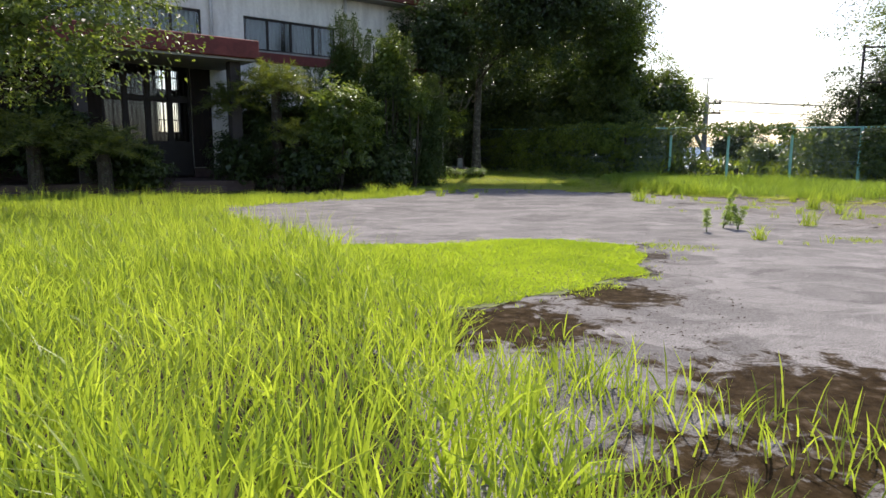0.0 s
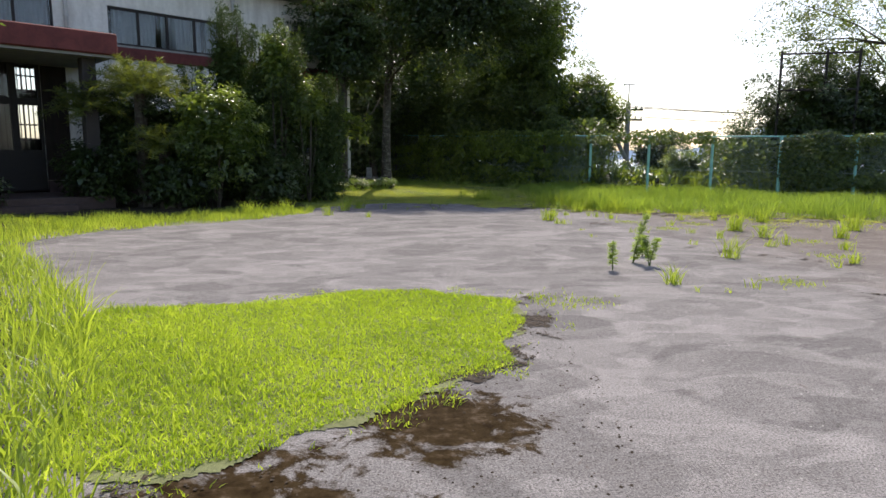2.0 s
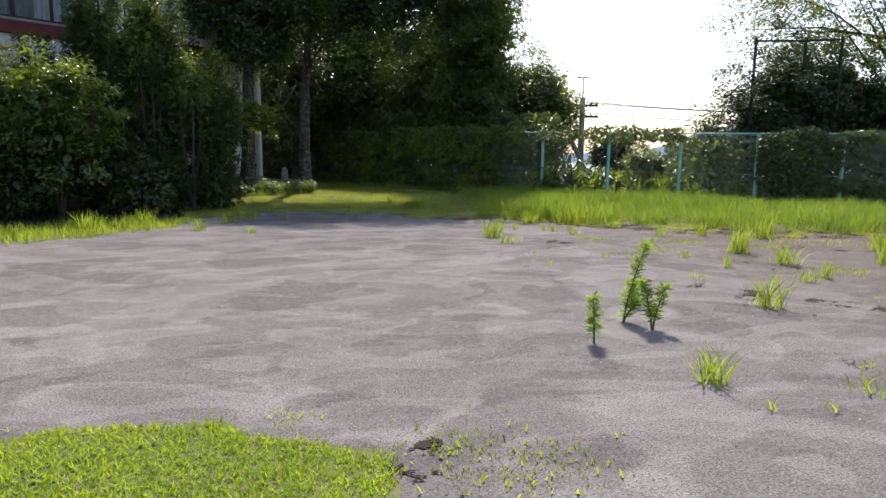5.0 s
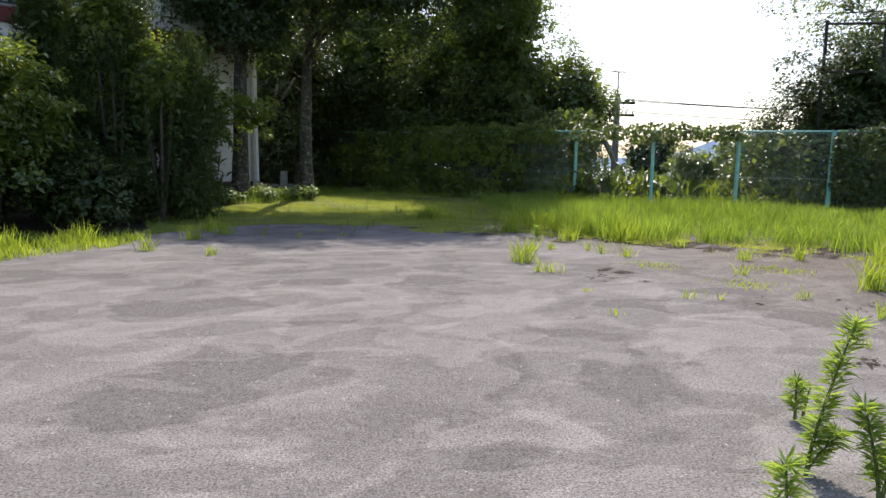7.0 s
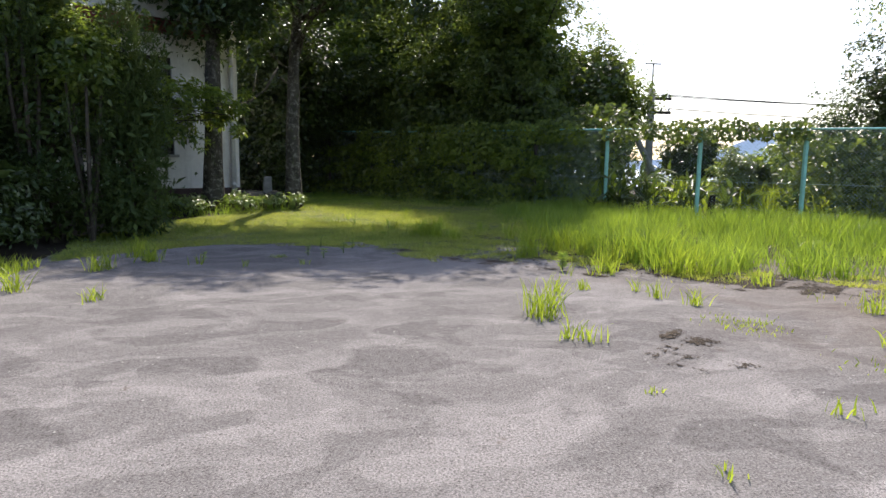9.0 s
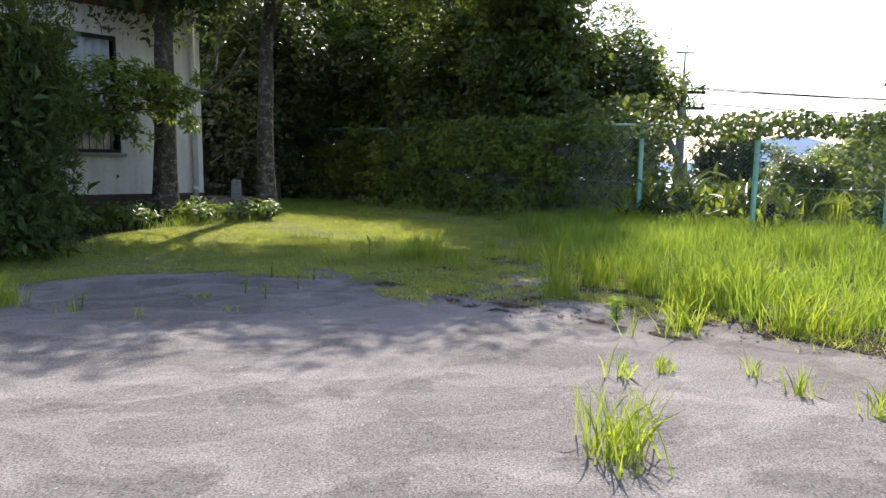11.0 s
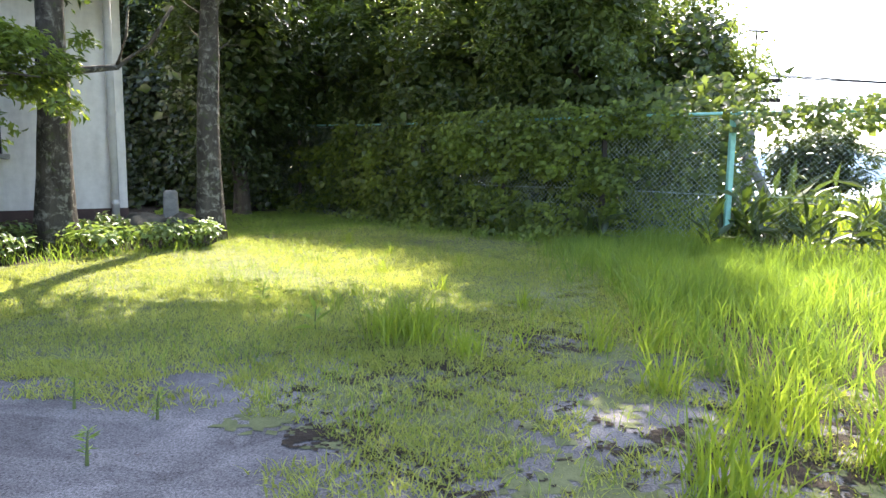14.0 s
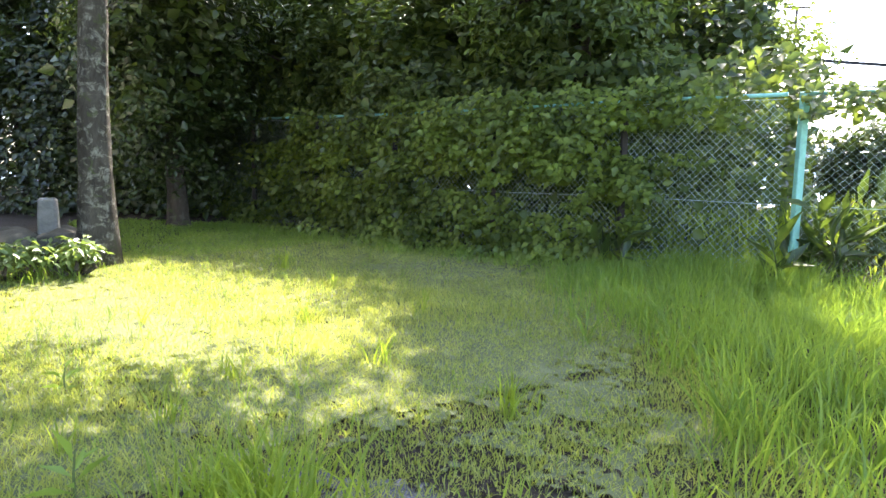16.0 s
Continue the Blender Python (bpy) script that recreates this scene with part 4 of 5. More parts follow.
def conifer(loc, h, r, label, n=9000):
    """A columnar juniper: twisting flame-like sprays round a hidden trunk."""
    x, y = loc
    z = float(height(np.array([[x, y]]))[0])
    e = empty("conifer", (x, y, z), label, "conifer", "columnar conifers before the building")
    part("trunk", tube(bmesh.new(), [(0, 0, -0.1), (0.03, 0, h * 0.5), (0, 0.02, h * 0.92)], [0.09, 0.06, 0.015], 8, 0.2), DARKBARK, e)
    k = 150
    zc = h * rng.uniform(0.04, 0.93, k) ** 0.9
    prof = r * np.sqrt(np.clip(1 - (zc / h) ** 1.6, 0.02, 1)) * rng.uniform(0.55, 1.1, k)
    a = rng.uniform(0, math.tau, k)
    c = np.stack([prof * np.cos(a), prof * np.sin(a), zc], 1)
    m = n // k
    t = rng.uniform(0, 1, (k, m, 1))
    lean = np.stack([np.cos(a) * 0.25, np.sin(a) * 0.25, np.ones(k)], 1)
    ln = rng.uniform(0.3, 0.75, (k, 1, 1))
    d = rng.normal(0, 1, (k, m, 3)) * 0.085 * (1.02 - t) ** 0.7
    p = (c[:, None] + lean[:, None] * ln * t + d).reshape(-1, 3)
    p[:, 2] = np.clip(p[:, 2], 0.05, h)
    leaves("sprays", p, 0.10, LEAF_CONIFER, e, aspect=0.22, lift=np.repeat(lean, m, 0) * 2)
    q = np.stack([rng.normal(0, r * 0.35, 2600), rng.normal(0, r * 0.35, 2600), rng.uniform(0.1, h * 0.8, 2600)], 1)
    leaves("inner_leaves", q, 0.19, LEAF_CONIFER, e, aspect=0.4)
    return e


def cycad(loc, h, fronds, length, label, z=None):
    """A cycad: a scaly stem and a rosette of arching fronds with stiff leaflets."""
    x, y = loc
    e = empty("cycad", (x, y, float(height(np.array([[x, y]]))[0])), label, "cycad", "cycads by the entrance")
    part("trunk", tube(bmesh.new(), [(0, 0, -0.1), (0, 0, h * 0.5), (0, 0, h)], [0.2, 0.17, 0.15], 12, 0.5), DARKBARK, e)
    for i in range(fronds):
        a = i * 2.399
        el = 0.15 + 1.15 * (i / fronds)
        L = length * rng.uniform(0.8, 1.1)
        s = np.linspace(0, 1, 61)
        rad = L * s * np.cos(el) * (1 - 0.1 * s) + 0.1
        zz = h + L * s * np.sin(el) - 0.38 * L * s * s
        mid = np.stack([np.cos(a) * rad, np.sin(a) * rad, np.maximum(zz, 0.05)], 1)
        f = part("frond", tube(bmesh.new(), [tuple(v) for v in mid[::10]], [0.014, 0.012, 0.011, 0.009, 0.008, 0.006, 0.004], 5), STEM, e)
        b = np.repeat(mid[8:], 2, 0)
        sd = np.tile([1.0, -1.0], len(mid) - 8)[:, None] * np.array([-math.sin(a), math.cos(a), 0]) + np.array([math.cos(a) * 0.35, math.sin(a) * 0.35, 0.25])
        leaves("leaf_fan", b, 0.21, LEAF_CYCAD, f, aspect=0.08, lift=sd * 9)
    return e


conifer((-3.6, 22.9), 6.0, 0.42, "tall dark columnar conifer against the white wall")
conifer((-3.1, 22.6), 5.7, 0.42, "tall dark columnar conifer against the white wall")
conifer((-2.35, 22.0), 5.1, 0.5, "dark columnar conifer with twisting sprays", 10000)
conifer((-1.6, 21.8), 5.2, 0.75, "broad dark conifer with twisting sprays", 13000)
conifer((-0.55, 22.2), 3.7, 0.7, "lower conifer at the end of the row", 11000)
conifer((-4.3, 22.0), 3.9, 0.5, "dark columnar conifer among the shrubs", 8000)
bush("climber_clad_shrub", (-1.75, 21.5), "tall shrub clad in bright sunlit climbing leaves", (0, 0, 3.8), (0.42, 0.42, 1.6), 46, 70, 0.09, LEAF_BRIGHT, 0.28, inner=600)
bush("climber_clad_shrub", (-0.95, 21.6), "shrub clad in bright sunlit climbing leaves", (0, 0, 2.7), (0.6, 0.45, 1.0), 40, 70, 0.09, LEAF_BRIGHT, 0.26, inner=600)
bush("glossy_shrub", (-3.2, 20.0), "rounded shrub with glossy light green leaves", (0, 0, 1.9), (1.4, 0.9, 1.5), 110, 70, 0.13, LEAF_BRIGHT, 0.3)
bush("glossy_shrub", (-5.0, 20.9), "rounded shrub with glossy light green leaves", (0, 0, 1.7), (1.3, 1.0, 1.7), 100, 60, 0.12, LEAF_TREE, 0.32)
bush("dark_shrub", (-5.9, 20.9), "tall dark evergreen shrub against the white wall", (0, 0, 1.7), (1.1, 0.8, 1.6), 80, 60, 0.11, LEAF_TREE, 0.3)
bush("dark_shrub", (-2.2, 20.5), "low dark evergreen shrub before the conifers", (0, 0, 0.8), (1.2, 0.7, 0.9), 70, 60, 0.10, LEAF_TREE, 0.3)
bush("dark_shrub", (-6.3, 20.2), "low dark evergreen shrub by the porch", (0, 0, 0.9), (1.2, 0.9, 1.1), 70, 60, 0.12, LEAF_TREE, 0.3)
bush("dark_shrub", (-4.2, 19.9), "low dark evergreen shrub under cycads", (0, 0, 0.7), (1.2, 0.8, 0.8), 60, 60, 0.12, LEAF_TREE, 0.3)
cycad((-5.2, 20.3), 3.0, 44, 1.55, "tall cycad with sunlit arching fronds")
cycad((-6.5, 20.4), 2.5, 34, 1.3, "dark cycad with drooping fronds")
cycad((-4.5, 19.9), 1.5, 28, 1.2, "dark cycad with drooping fronds")
cycad((-10.4, 16.4), 1.3, 36, 1.7, "large cycad with fronds arching over the grass")
cycad((-8.9, 16.9), 1.1, 34, 1.5, "cycad with fronds arching over the grass")
bush("dark_shrub", (-10.6, 17.4), "dark evergreen shrub beside the entrance steps", (0, 0, 1.3), (1.6, 1.0, 1.5), 90, 60, 0.13, LEAF_TREE, 0.35)
bush("dark_shrub", (-12.4, 16.6), "dark evergreen shrub beside the entrance steps", (0, 0, 1.5), (1.6, 1.2, 1.6), 90, 60, 0.13, LEAF_TREE, 0.35)
bush("dark_shrub", (-8.6, 17.8), "low dark evergreen shrub at the porch edge", (0, 0, 0.7), (1.1, 0.7, 0.8), 60, 60, 0.11, LEAF_TREE, 0.3)

# ---- trees ----
tree("roadside_tree", (-9.2, 12.6), "broadleaf tree with bright sunlit leaves overhanging the meadow", 0.16, 3.4, (1.5, -0.2, 3.7), (3.3, 1.6, 1.7), 170, 60, 0.11, LEAF_FOREST, DARKBARK, 0.5, 7, inner=1200)
tall = tree("yard_tree", (1.36, 28.1), "upright tree with lichen-spotted bark beside the lawn", 0.2, 4.2, (2.75, -1.1, 7.0), (4.8, 2.6, 2.8), 480, 60, 0.15, LEAF_TREE, BARK, 0.6, 9, inner=7000, trunk_top=6.5, lean=(0.5, 0))
for k in range(16):
    a, z = k * 2.4, 2.9 + 0.13 * k
    w = 0.5 + 0.35 * math.sin(k * 1.7)
    b = Vector((0.5 * (z / 6.5) ** 2, 0, z))
    d = Vector((math.cos(a), math.sin(a), 0.45))
    part("twig", tube(bmesh.new(), [b, b + d * w * 0.5 + Vector((0, 0, 0.05)), b + d * w + Vector((0, 0, 0.2))], [0.016, 0.01, 0.004], 5), BARK, tall)
    part("twig", tube(bmesh.new(), [b + d * w * 0.5 + Vector((0, 0, 0.05)), b + d * w * 0.8 + Vector((0.15, 0.1, 0.0))], [0.008, 0.003], 4), BARK, tall)
leaning = tree("yard_tree", (-0.3, 26.75), "lichen-spotted tree trunk close to the white wall", 0.24, 4.5, (0.2, -0.2, 5.5), (2.2, 1.7, 2.3), 170, 70, 0.14, LEAF_TREE, BARK, 0.55, 7, inner=2400, trunk_top=6.0, lean=(0.2, 0))
part("limb", tube(bmesh.new(), [(0.05, 0.0, 2.55), (0.35, 0.1, 2.42), (0.8, 0.25, 2.5), (1.2, 0.4, 2.85), (1.5, 0.5, 3.4)], [0.06, 0.05, 0.042, 0.032, 0.02], 8, 0.2), BARK, leaning, smooth=True)
part("limb", tube(bmesh.new(), [(0.8, 0.25, 2.5), (1.0, 0.1, 2.9), (1.1, 0.0, 3.4)], [0.03, 0.022, 0.012], 7, 0.2), BARK, leaning, smooth=True)
# left of x = 3 darker leaves paint deep shade; rear trees heightened to shade
for x, y, h, r in ((11.0, 32.2, 5.4, 1.8), (8.3, 32.2, 13.0, 2.5), (-4.2, 36.8, 9.5, 2.6), (7.2, 34.4, 8.8, 2.5), (5.0, 35.5, 8.5, 2.7), (2.6, 37.6, 11.5, 2.9), (-0.2, 38.8, 12, 3.0), (-3.5, 40.5, 13, 3.2), (8.0, 30.6, 7.6, 2.1), (5.6, 32.5, 5.3, 1.9), (3.2, 34.4, 6.5, 2.1), (0.6, 35.6, 7.0, 2.2), (-2.0, 36.5, 7.5, 2.4), (7.5, 38, 9, 3.2), (2.5, 42, 14, 3.6), (12.4, 36.5, 4.6, 2.0), (0.8, 32.6, 6.0, 1.8)):
    tree("forest_tree", (x, y), "dense dark evergreen tree behind the fence", 0.2, h * 0.5, (0, 0, h * 0.56), (r, r, h * 0.48), 150, 90, 0.15, LEAF_TREE if x < 3 else LEAF_FOREST, DARKBARK, 0.62, 4, "dark trees behind the fence", 6000)
tree("small_maple", (-1.9, 25.0), "small tree with layered leafy branches before the window", 0.07, 2.2, (1.15, 0.4, 2.3), (1.75, 0.75, 0.75), 90, 60, 0.12, LEAF_VINE, DARKBARK, 0.26, 7)
tree("fence_tree", (18.5, 25.9), "dense rounded dark tree behind the fence", 0.2, 2.6, (0, 0, 2.8), (4.0, 2.2, 2.8), 460, 90, 0.15, LEAF_TREE, DARKBARK, 0.55, 6, inner=9000)
tree("fence_tree", (22.8, 24.2), "dense rounded dark tree behind the fence", 0.2, 2.6, (0, 0, 2.8), (3.6, 2.2, 2.7), 300, 80, 0.15, LEAF_TREE, DARKBARK, 0.55, 6, inner=6000)
tree("airy_tree", (23.2, 27.2), "tall airy tree with thin branches against the sky", 0.22, 6.0, (-2.4, 0, 6.9), (5.0, 2.6, 2.2), 330, 46, 0.14, LEAF_FOREST, DARKBARK, 0.5, 13, trunk_top=7.5)


# ---- vines on the fences ----
def vine_wall(name, pts, label, density, size, mat, h0, h1, cover=0.2, thick=0.16):
    a = np.array(pts)
    out = []
    nr = []
    for (x0, y0), (x1, y1) in zip(a[:-1], a[1:]):
        L = math.hypot(x1 - x0, y1 - y0)
        n = int(L * (h1 - h0) * density)
        s, z = rng.uniform(0, 1, n), rng.uniform(h0, h1, n)
        x, y = x0 + (x1 - x0) * s, y0 + (y1 - y0) * s
        w = wobbly(np.stack([x * 1.6 + y, z * 1.8], 1), 1.4, 5) + 0.35 * wobbly(np.stack([x + y, z], 1), 6, 2)
        keep = (w > -cover) & (z < h1 - 0.12 * (1 + wobbly(np.stack([x, y], 1), 4, 3)))
        nx, ny = (y1 - y0) / L, -(x1 - x0) / L
        if ny > 0:
            nx, ny = -nx, -ny
        o = rng.normal(0.09, thick * 0.5, n)
        q = np.stack([x + nx * o, y + ny * o, z + height(np.stack([x, y], 1))], 1)[keep]
        out.append(q)
        nr.append(np.tile([nx, ny, 0.45], (len(q), 1)))
    p, nn = np.concatenate(out), np.concatenate(nr)
    return tagged(leaves(name, p, size, mat, aspect=0.8, normal=nn), label, "vine", kind="stuff")


VINE_LINE = [(9.0, 27.35)] + LEFT_POSTS
vine_wall("climbing_vine", [(7.9, 28.4)] + LEFT_POSTS[1:5], "dense climbing vines covering the chain-link fence", 560, 0.12, LEAF_VINE, 0.0, 2.2, 0.22, 0.4)
vine_wall("climbing_vine", LEFT_POSTS[4:], "thin climbing vines on the shaded fence", 400, 0.12, LEAF_VINE, 0.0, 2.1, -0.2, 0.3)
c = np.array([(9.2 - 1.5 * s + rng.normal(0.1, 0.12), 26.95 + 1.42 * s - rng.uniform(0, 0.25), rng.uniform(0.1, 2.35)) for s in rng.uniform(0.7, 4.2, 90)])
tagged(leaves("vine_clumps", clump_points(c, rng.uniform(0.12, 0.34, 90), 60, 0.8, 0.3), 0.12, LEAF_VINE, aspect=0.7, normal=np.array([-0.5, -0.6, 0.5])), "leafy bunches of vine bulging from the fence", "vine", kind="stuff")
vine_wall("climbing_vine", [(9.4, 27.0), (7.8, 28.5)], "thin climbing vines on the chain-link netting", 500, 0.09, LEAF_VINE, 0.0, 2.2, -0.3)
vine_wall("creeping_weeds", [(7.6, 28.0), (5.0, 30.4), (2.4, 32.8)], "low leafy weeds at the foot of the fence", 420, 0.10, LEAF_VINE, 0.02, 0.32, 0.5, 0.6)
vine_wall("vine_garland", POSTS[:3] + [(13.3, 24.5)], "leafy vine garland along the top rail", 800, 0.11, LEAF_FOREST, 1.9, 2.44, 0.3, 0.3)
vine_wall("vine_garland", VINE_LINE[:4], "leafy vine garland along the top rail", 750, 0.11, LEAF_VINE, 1.8, 2.48, 0.7, 0.35)
vine_wall("vine_garland", POSTS[3:], "dark leafy vines hanging over the fence", 800, 0.12, LEAF_FOREST, 0.5, 2.4, 0.35, 0.3)
vine_wall("undergrowth", [(10.5, 28.4), (7.8, 30.6), (4.0, 34.0), (0.2, 37.4), (-6, 42)], "dark undergrowth behind the fence", 420, 0.17, LEAF_FOREST, 0.0, 3.0, 2.0, 1.3)
vine_wall("undergrowth", [(11, 30.5), (8.6, 32.6), (4.5, 36), (-6, 44)], "dark undergrowth in the wood", 330, 0.19, LEAF_TREE, 0.0, 4.5, 2.0, 1.5)
vine_wall("undergrowth", [(13.6, 26.2), (17, 24.4), (24, 20.4)], "dark undergrowth behind the fence", 420, 0.16, LEAF_FOREST, 0.0, 2.2, 2.0, 1.2)
# fills the gap past the corner; its dark leaves stand in for shade
vine_wall("hedge_shadow", [(1.2, 34.8), (-3, 35), (-6, 38)], "hedge with shade-dark leaves behind the building's corner", 420, 0.16, LEAF_TREE, 0.0, 3.6, 2.0, 1.2)


# ---- plants along the fence and at the tree roots ----
def broad_plant(loc, label, stems, h, leaf, mat=LEAF_VINE):
    x, y = loc
    e = empty("broadleaf_plant", (x, y, float(height(np.array([[x, y]]))[0])), label, "plant", "broad-leaved plants by the fence")
    for i in range(stems):
        a, r = rng.uniform(0, math.tau), rng.uniform(0, 0.4)
        hh = h * rng.uniform(0.6, 1.1)
        b = np.array([r * math.cos(a), r * math.sin(a), 0])
        t = b + np.array([math.cos(a) * 0.25 * hh, math.sin(a) * 0.25 * hh, hh * 0.7])
        part("stem", tube(bmesh.new(), [tuple(b), tuple((b + t) / 2 + np.array([0, 0, 0.05])), tuple(t)], [0.012, 0.01, 0.006], 5), STEM, e)
        n = 7
        s = np.linspace(0.25, 1, n)[:, None]
        az = rng.uniform(0, math.tau, n)
        p = b + (t - b) * s
        leaves("leaf", p, leaf, mat, e, aspect=0.26, lift=np.stack([np.cos(az) * 0.5, np.sin(az) * 0.5, np.full(n, 1.1)], 1) * 3)
    return e


for x, y, s, h in ((10.1, 26.9, 9, 1.3), (10.8, 26.6, 9, 1.4), (11.5, 26.3, 8, 1.2), (9.3, 26.7, 5, 0.9), (12.2, 26.2, 7, 1.0), (10.4, 27.6, 8, 1.5), (8.0, 28.0, 3, 0.6)):
    broad_plant((x, y), "tall broad-leaved plant pressing through the netting", s, h, 0.45, LEAF_TREE)
for x, y, r in ((0.4, 26.4, 0.5), (1.0, 26.9, 0.55), (-0.6, 25.6, 0.55), (-1.4, 25.0, 0.6), (0.0, 27.3, 0.5), (1.5, 27.3, 0.3), (-2.0, 25.6, 0.6), (-0.9, 26.3, 0.5)):
    bush("leafy_ground_plant", (x, y), "low pale-leaved plant at the tree roots", (0, 0, 0.16), (r, r * 0.8, 0.24), 22, 16, 0.11, LEAF_PALE, 0.16, 0.5, 0, "low plants at the tree roots")
q = scatter([(-2.4, 24.6), (0.2, 25.6), (1.6, 27.0), (1.4, 27.8), (-0.4, 26.6), (-2.4, 26)], 260)
stuff(blades("bank_grass", q, 0.24, 0.010, GRASS_GREEN, 0.6, 3, 0.8), "ragged grass among plants at the tree roots")
q = scatter([(11, 27.6), (13.4, 25.6), (24, 19), (34, 24), (22, 36), (13, 33)], 80)
q = np.concatenate([q, scatter([(9.6, 27.3), (8.0, 28.8), (8.8, 29.8), (10.6, 28.4)], 300)])
stuff(blades("wild_grass", q, 0.95, 0.022, GRASS_TALL, 0.4, 3, 0.9), "pale wild grass beyond the fence")
bush("roadside_bush", (13.6, 27.5), "sunlit yellow-green bush beyond the fence", (0, 0, 0.9), (1.0, 0.9, 0.9), 60, 60, 0.12, LEAF_BRIGHT, 0.3)
bush("roadside_bush", (15.0, 33.0), "dark rounded bush beyond the fence", (0, 0, 1.4), (1.5, 1.3, 1.3), 70, 60, 0.14, LEAF_TREE, 0.35)
bush("roadside_bush", (19.0, 32.0), "sunlit rounded tree crown beyond the fence", (0, 0, 1.6), (2.4, 1.6, 1.3), 90, 60, 0.16, LEAF_BRIGHT, 0.4)


# ---- small stone marker, rocks, posts ----
def rock(name, loc, size, label, mat, group=""):
    bm = bmesh.new()
    bmesh.ops.create_icosphere(bm, subdivisions=3, radius=1)
    for v in bm.verts:
        k = 1 + 0.28 * noise.noise(v.co * 1.6 + Vector(loc)) + 0.1 * noise.noise(v.co * 4.5)
        v.co = Vector((v.co.x * size[0] * k, v.co.y * size[1] * k, v.co.z * size[2] * k))
    ob = part(name, bm, mat, smooth=True)
    ob.matrix_world = pose(*loc, 0, 0, loc[0] * 90)
    return tagged(ob, label, "rock", group)


for x, y, s in ((0.45, 28.0, 0.38), (0.95, 28.15, 0.36), (0.7, 28.6, 0.4), (0.15, 28.5, 0.33)):
    rock("rock", (x, y, 0.3), (s, s * 0.8, 0.24), "dark mossy rock at the foot of a stone marker", ROCK, "rocks round the marker")
bm = boxed((-0.12, -0.07, 0), (0.12, 0.07, 0.5), 0.03)
for v in bm.verts:
    if v.co.z > 0.4:
        v.co.x *= 0.85
marker = part("stone_marker", bm, STONE)
marker.matrix_world = pose(0.72, 28.3, 0.42, 0, 0, 12)
tagged(marker, "small upright grey stone marker with rounded top", "stone marker")
bm = tube(bmesh.new(), [(0, 0, -0.1), (0, 0, 0.3), (0.02, 0, 0.62)], [0.085, 0.08, 0.07], 10, 0.4)
stump = part("wooden_stake", bm, WOOD_SHADE)
stump.matrix_world = pose(11.75, 25.9, 0)
tagged(stump, "short rotten wooden stake beside the fence", "stake")
bm = tube(bmesh.new(), [(0, 0, 0), (-1.2, 0.3, 2.4)], [0.12, 0.1], 10)
prop = part("leaning_pole", bm, CONCRETE)
prop.matrix_world = pose(13.6, 32.2, float(height(np.array([[13.6, 32.2]]))[0]))
tagged(prop, "grey pole leaning among bushes beyond the fence", "pole")


# ---- steel frame, utility pole, cables, distance ----
def steel_frame():
    e = empty("steel_frame", (15.9, 25.1, -0.1), "rusty open steel frame standing behind the fence", "frame")
    for x, y in ((0, 0), (1.5, -0.4), (2.4, -0.9)):
        part("upright", boxed((x - 0.035, y - 0.035, -0.1), (x + 0.035, y + 0.035, 5.4), 0.006), STEEL, e)
    for z in (4.0, 5.3):
        part("crossbar", tube(bmesh.new(), [(0, 0, z), (1.5, -0.4, z), (2.4, -0.9, z)], [0.035] * 3, 6), STEEL, e)
    return e


steel_frame()


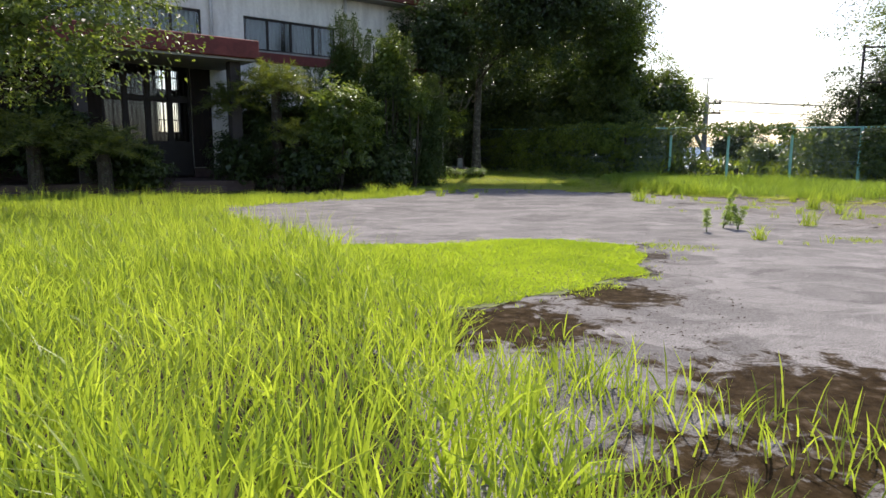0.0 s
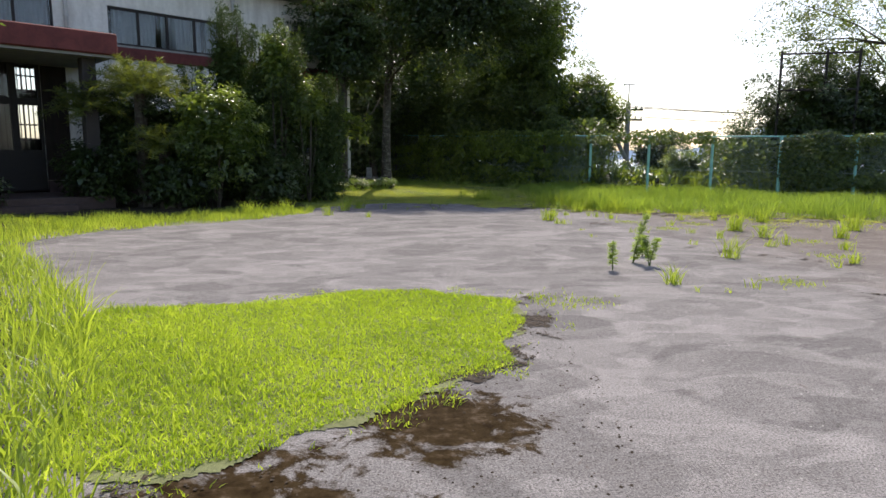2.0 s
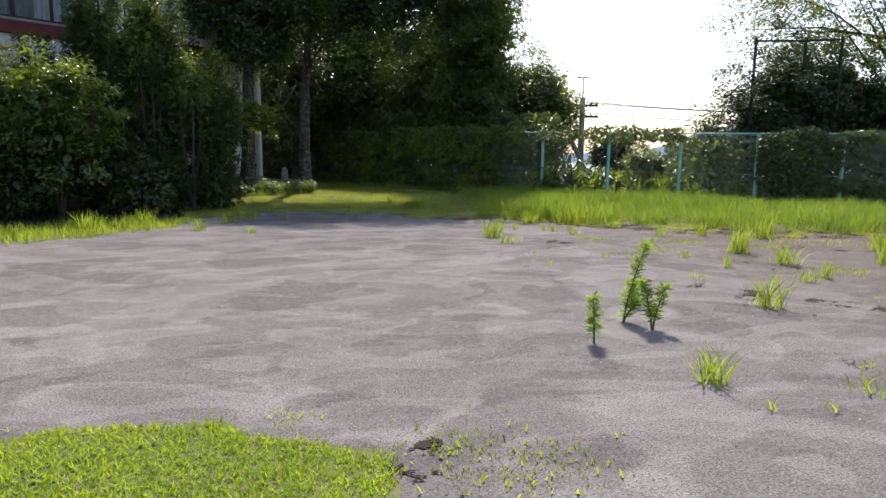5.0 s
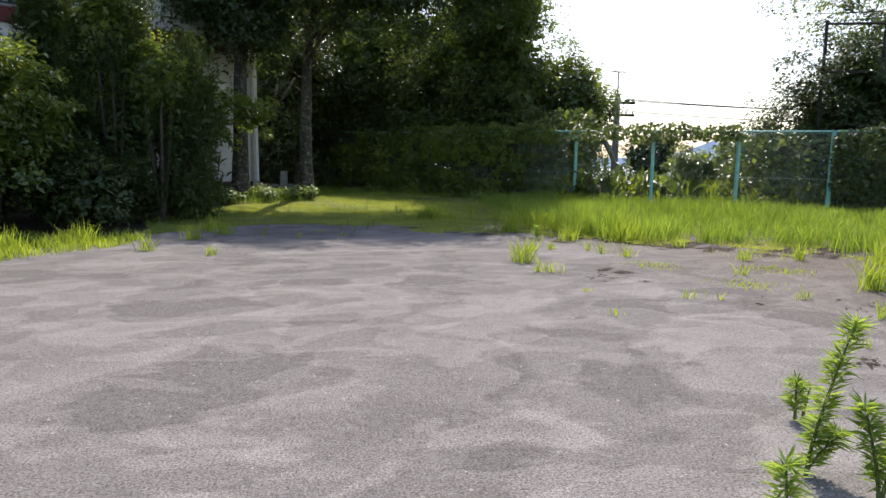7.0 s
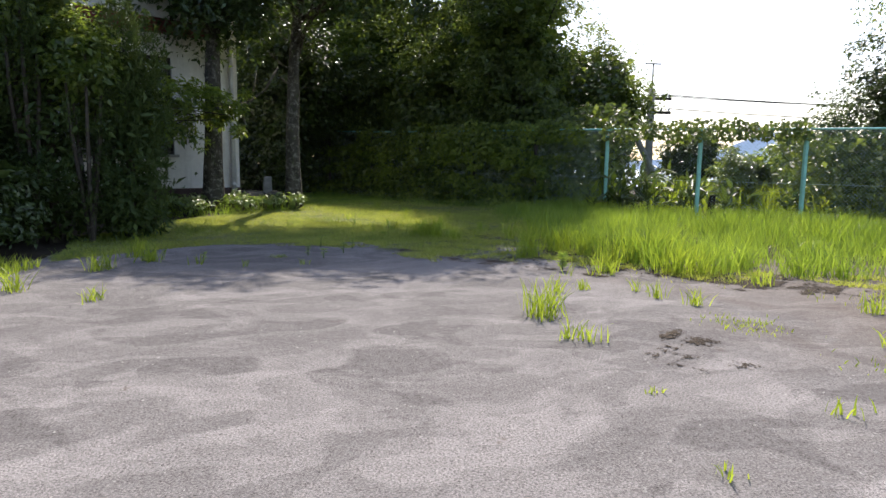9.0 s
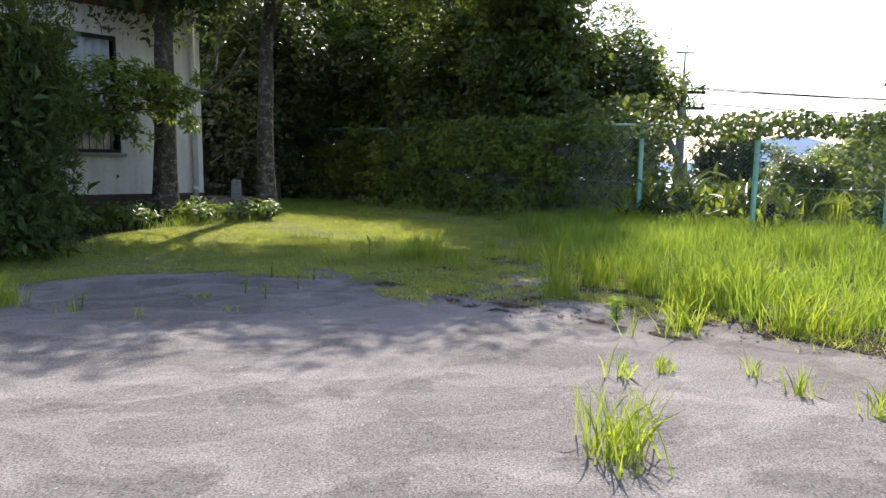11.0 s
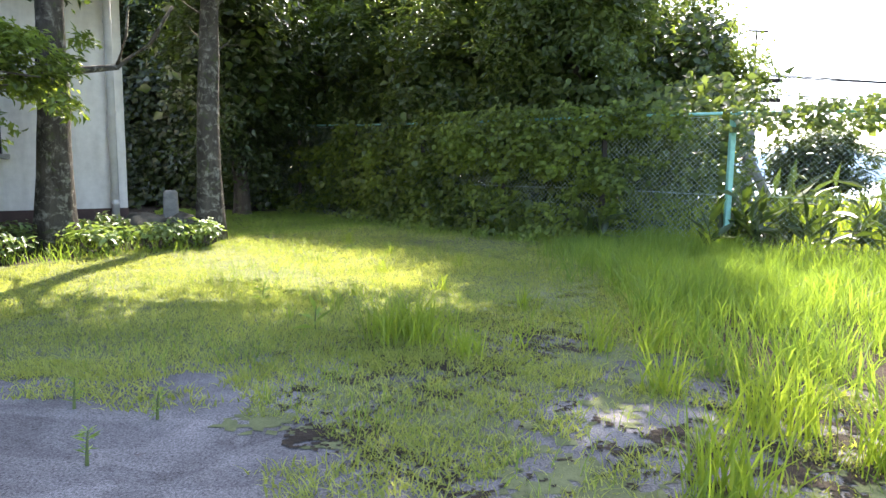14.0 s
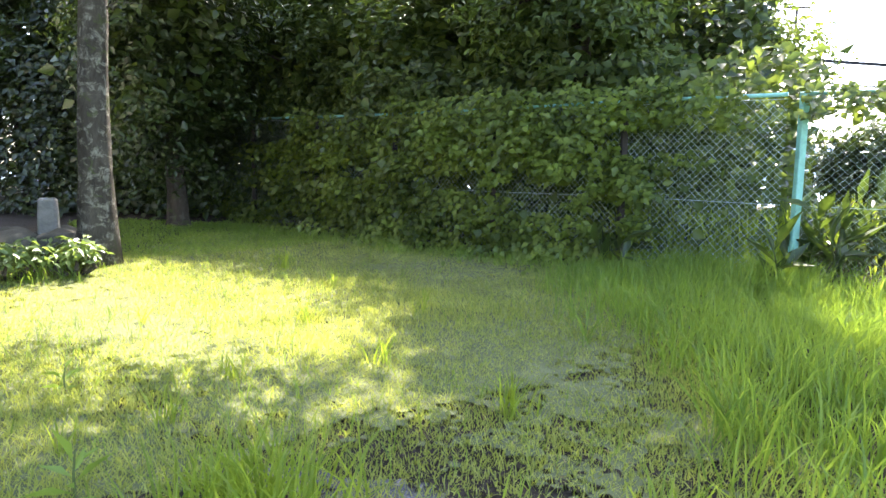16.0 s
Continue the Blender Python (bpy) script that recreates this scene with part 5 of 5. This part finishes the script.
def utility_pole(loc, h):
    e = empty("utility_pole", loc, "concrete utility pole with crossarms and insulators", "utility pole")
    part("pole", tube(bmesh.new(), [(0, 0, -1), (0, 0, h)], [0.17, 0.12], 12), CONCRETE, e, smooth=True)
    part("mast", tube(bmesh.new(), [(0, 0, h), (0, 0, h + 0.9)], [0.03, 0.025], 6), STEEL, e)
    part("mast_arm", tube(bmesh.new(), [(-0.3, 0, h + 0.88), (0.3, 0, h + 0.88)], [0.025, 0.025], 6), STEEL, e)
    for z in (h - 0.35, h - 0.85):
        arm = part("crossarm", boxed((-0.75, -0.05, z - 0.05), (0.75, 0.05, z + 0.05)), STEEL, e)
        for x in (-0.65, -0.3, 0.4, 0.68):
            part("insulator", tube(bmesh.new(), [(x, 0, z + 0.051), (x, 0, z + 0.1), (x, 0, z + 0.18)], [0.03, 0.045, 0.02], 8), PIPE, arm)
    return e


PX, PY, PH = 13.6, 33.9, 4.1
utility_pole((PX, PY, -0.5), PH + 0.5)
for dx, dz in ((-0.65, -0.2), (0.4, -0.2), (0.68, -0.7)):
    pts = [(PX + dx + 32 * s, PY - 5 * s, PH + dz - 2.4 * 4 * s * (1 - s) * 0.35 + 1.0 * s) for s in np.linspace(0, 1, 14)]
    tagged(part("overhead_cable", tube(bmesh.new(), pts, [0.018] * 14, 5), CABLE), "black overhead cable running to the utility pole", "cable", "overhead cables")


def mountain():
    m = Mat("hazy blue distance", 1.0, 0, 0.0)
    m.color(m.ramp(m.noise(0.004, 5), [(0.3, (0.62, 0.68, 0.75)), (0.7, (0.70, 0.76, 0.82))]))
    bm = bmesh.new()
    lo, hi = [], []
    for i in range(60):
        x = 380 + i * 16
        h = 12 + 52 * math.exp(-((i - 20) / 5.5) ** 2) + 22 * math.exp(-((i - 34) / 11) ** 2) + 3 * noise.noise(Vector((i * 0.4, 0, 0)))
        lo.append(bm.verts.new((x, 1150 - i * 6, -30)))
        hi.append(bm.verts.new((x, 1190 - i * 6, h * 0.9)))
    for i in range(59):
        bm.faces.new((lo[i], lo[i + 1], hi[i + 1], hi[i]))
    return tagged(part("backdrop", bm, m.m, smooth=True), "hazy blue mountain ridge far across the water", "mountain", kind="structure")


mountain()
w = Mat("pale calm water", 0.25, 0, 0.5)
w.color(w.ramp(w.noise(0.02, 4), [(0.3, (0.28, 0.36, 0.42)), (0.7, (0.36, 0.44, 0.50))]))
tagged(part("water", boxed((-900, 75, -9), (2500, 1600, -6)), w.bump(w.noise(1.5, 4), 0.3, 0.2).m), "pale calm water far below the yard", "water", kind="structure")
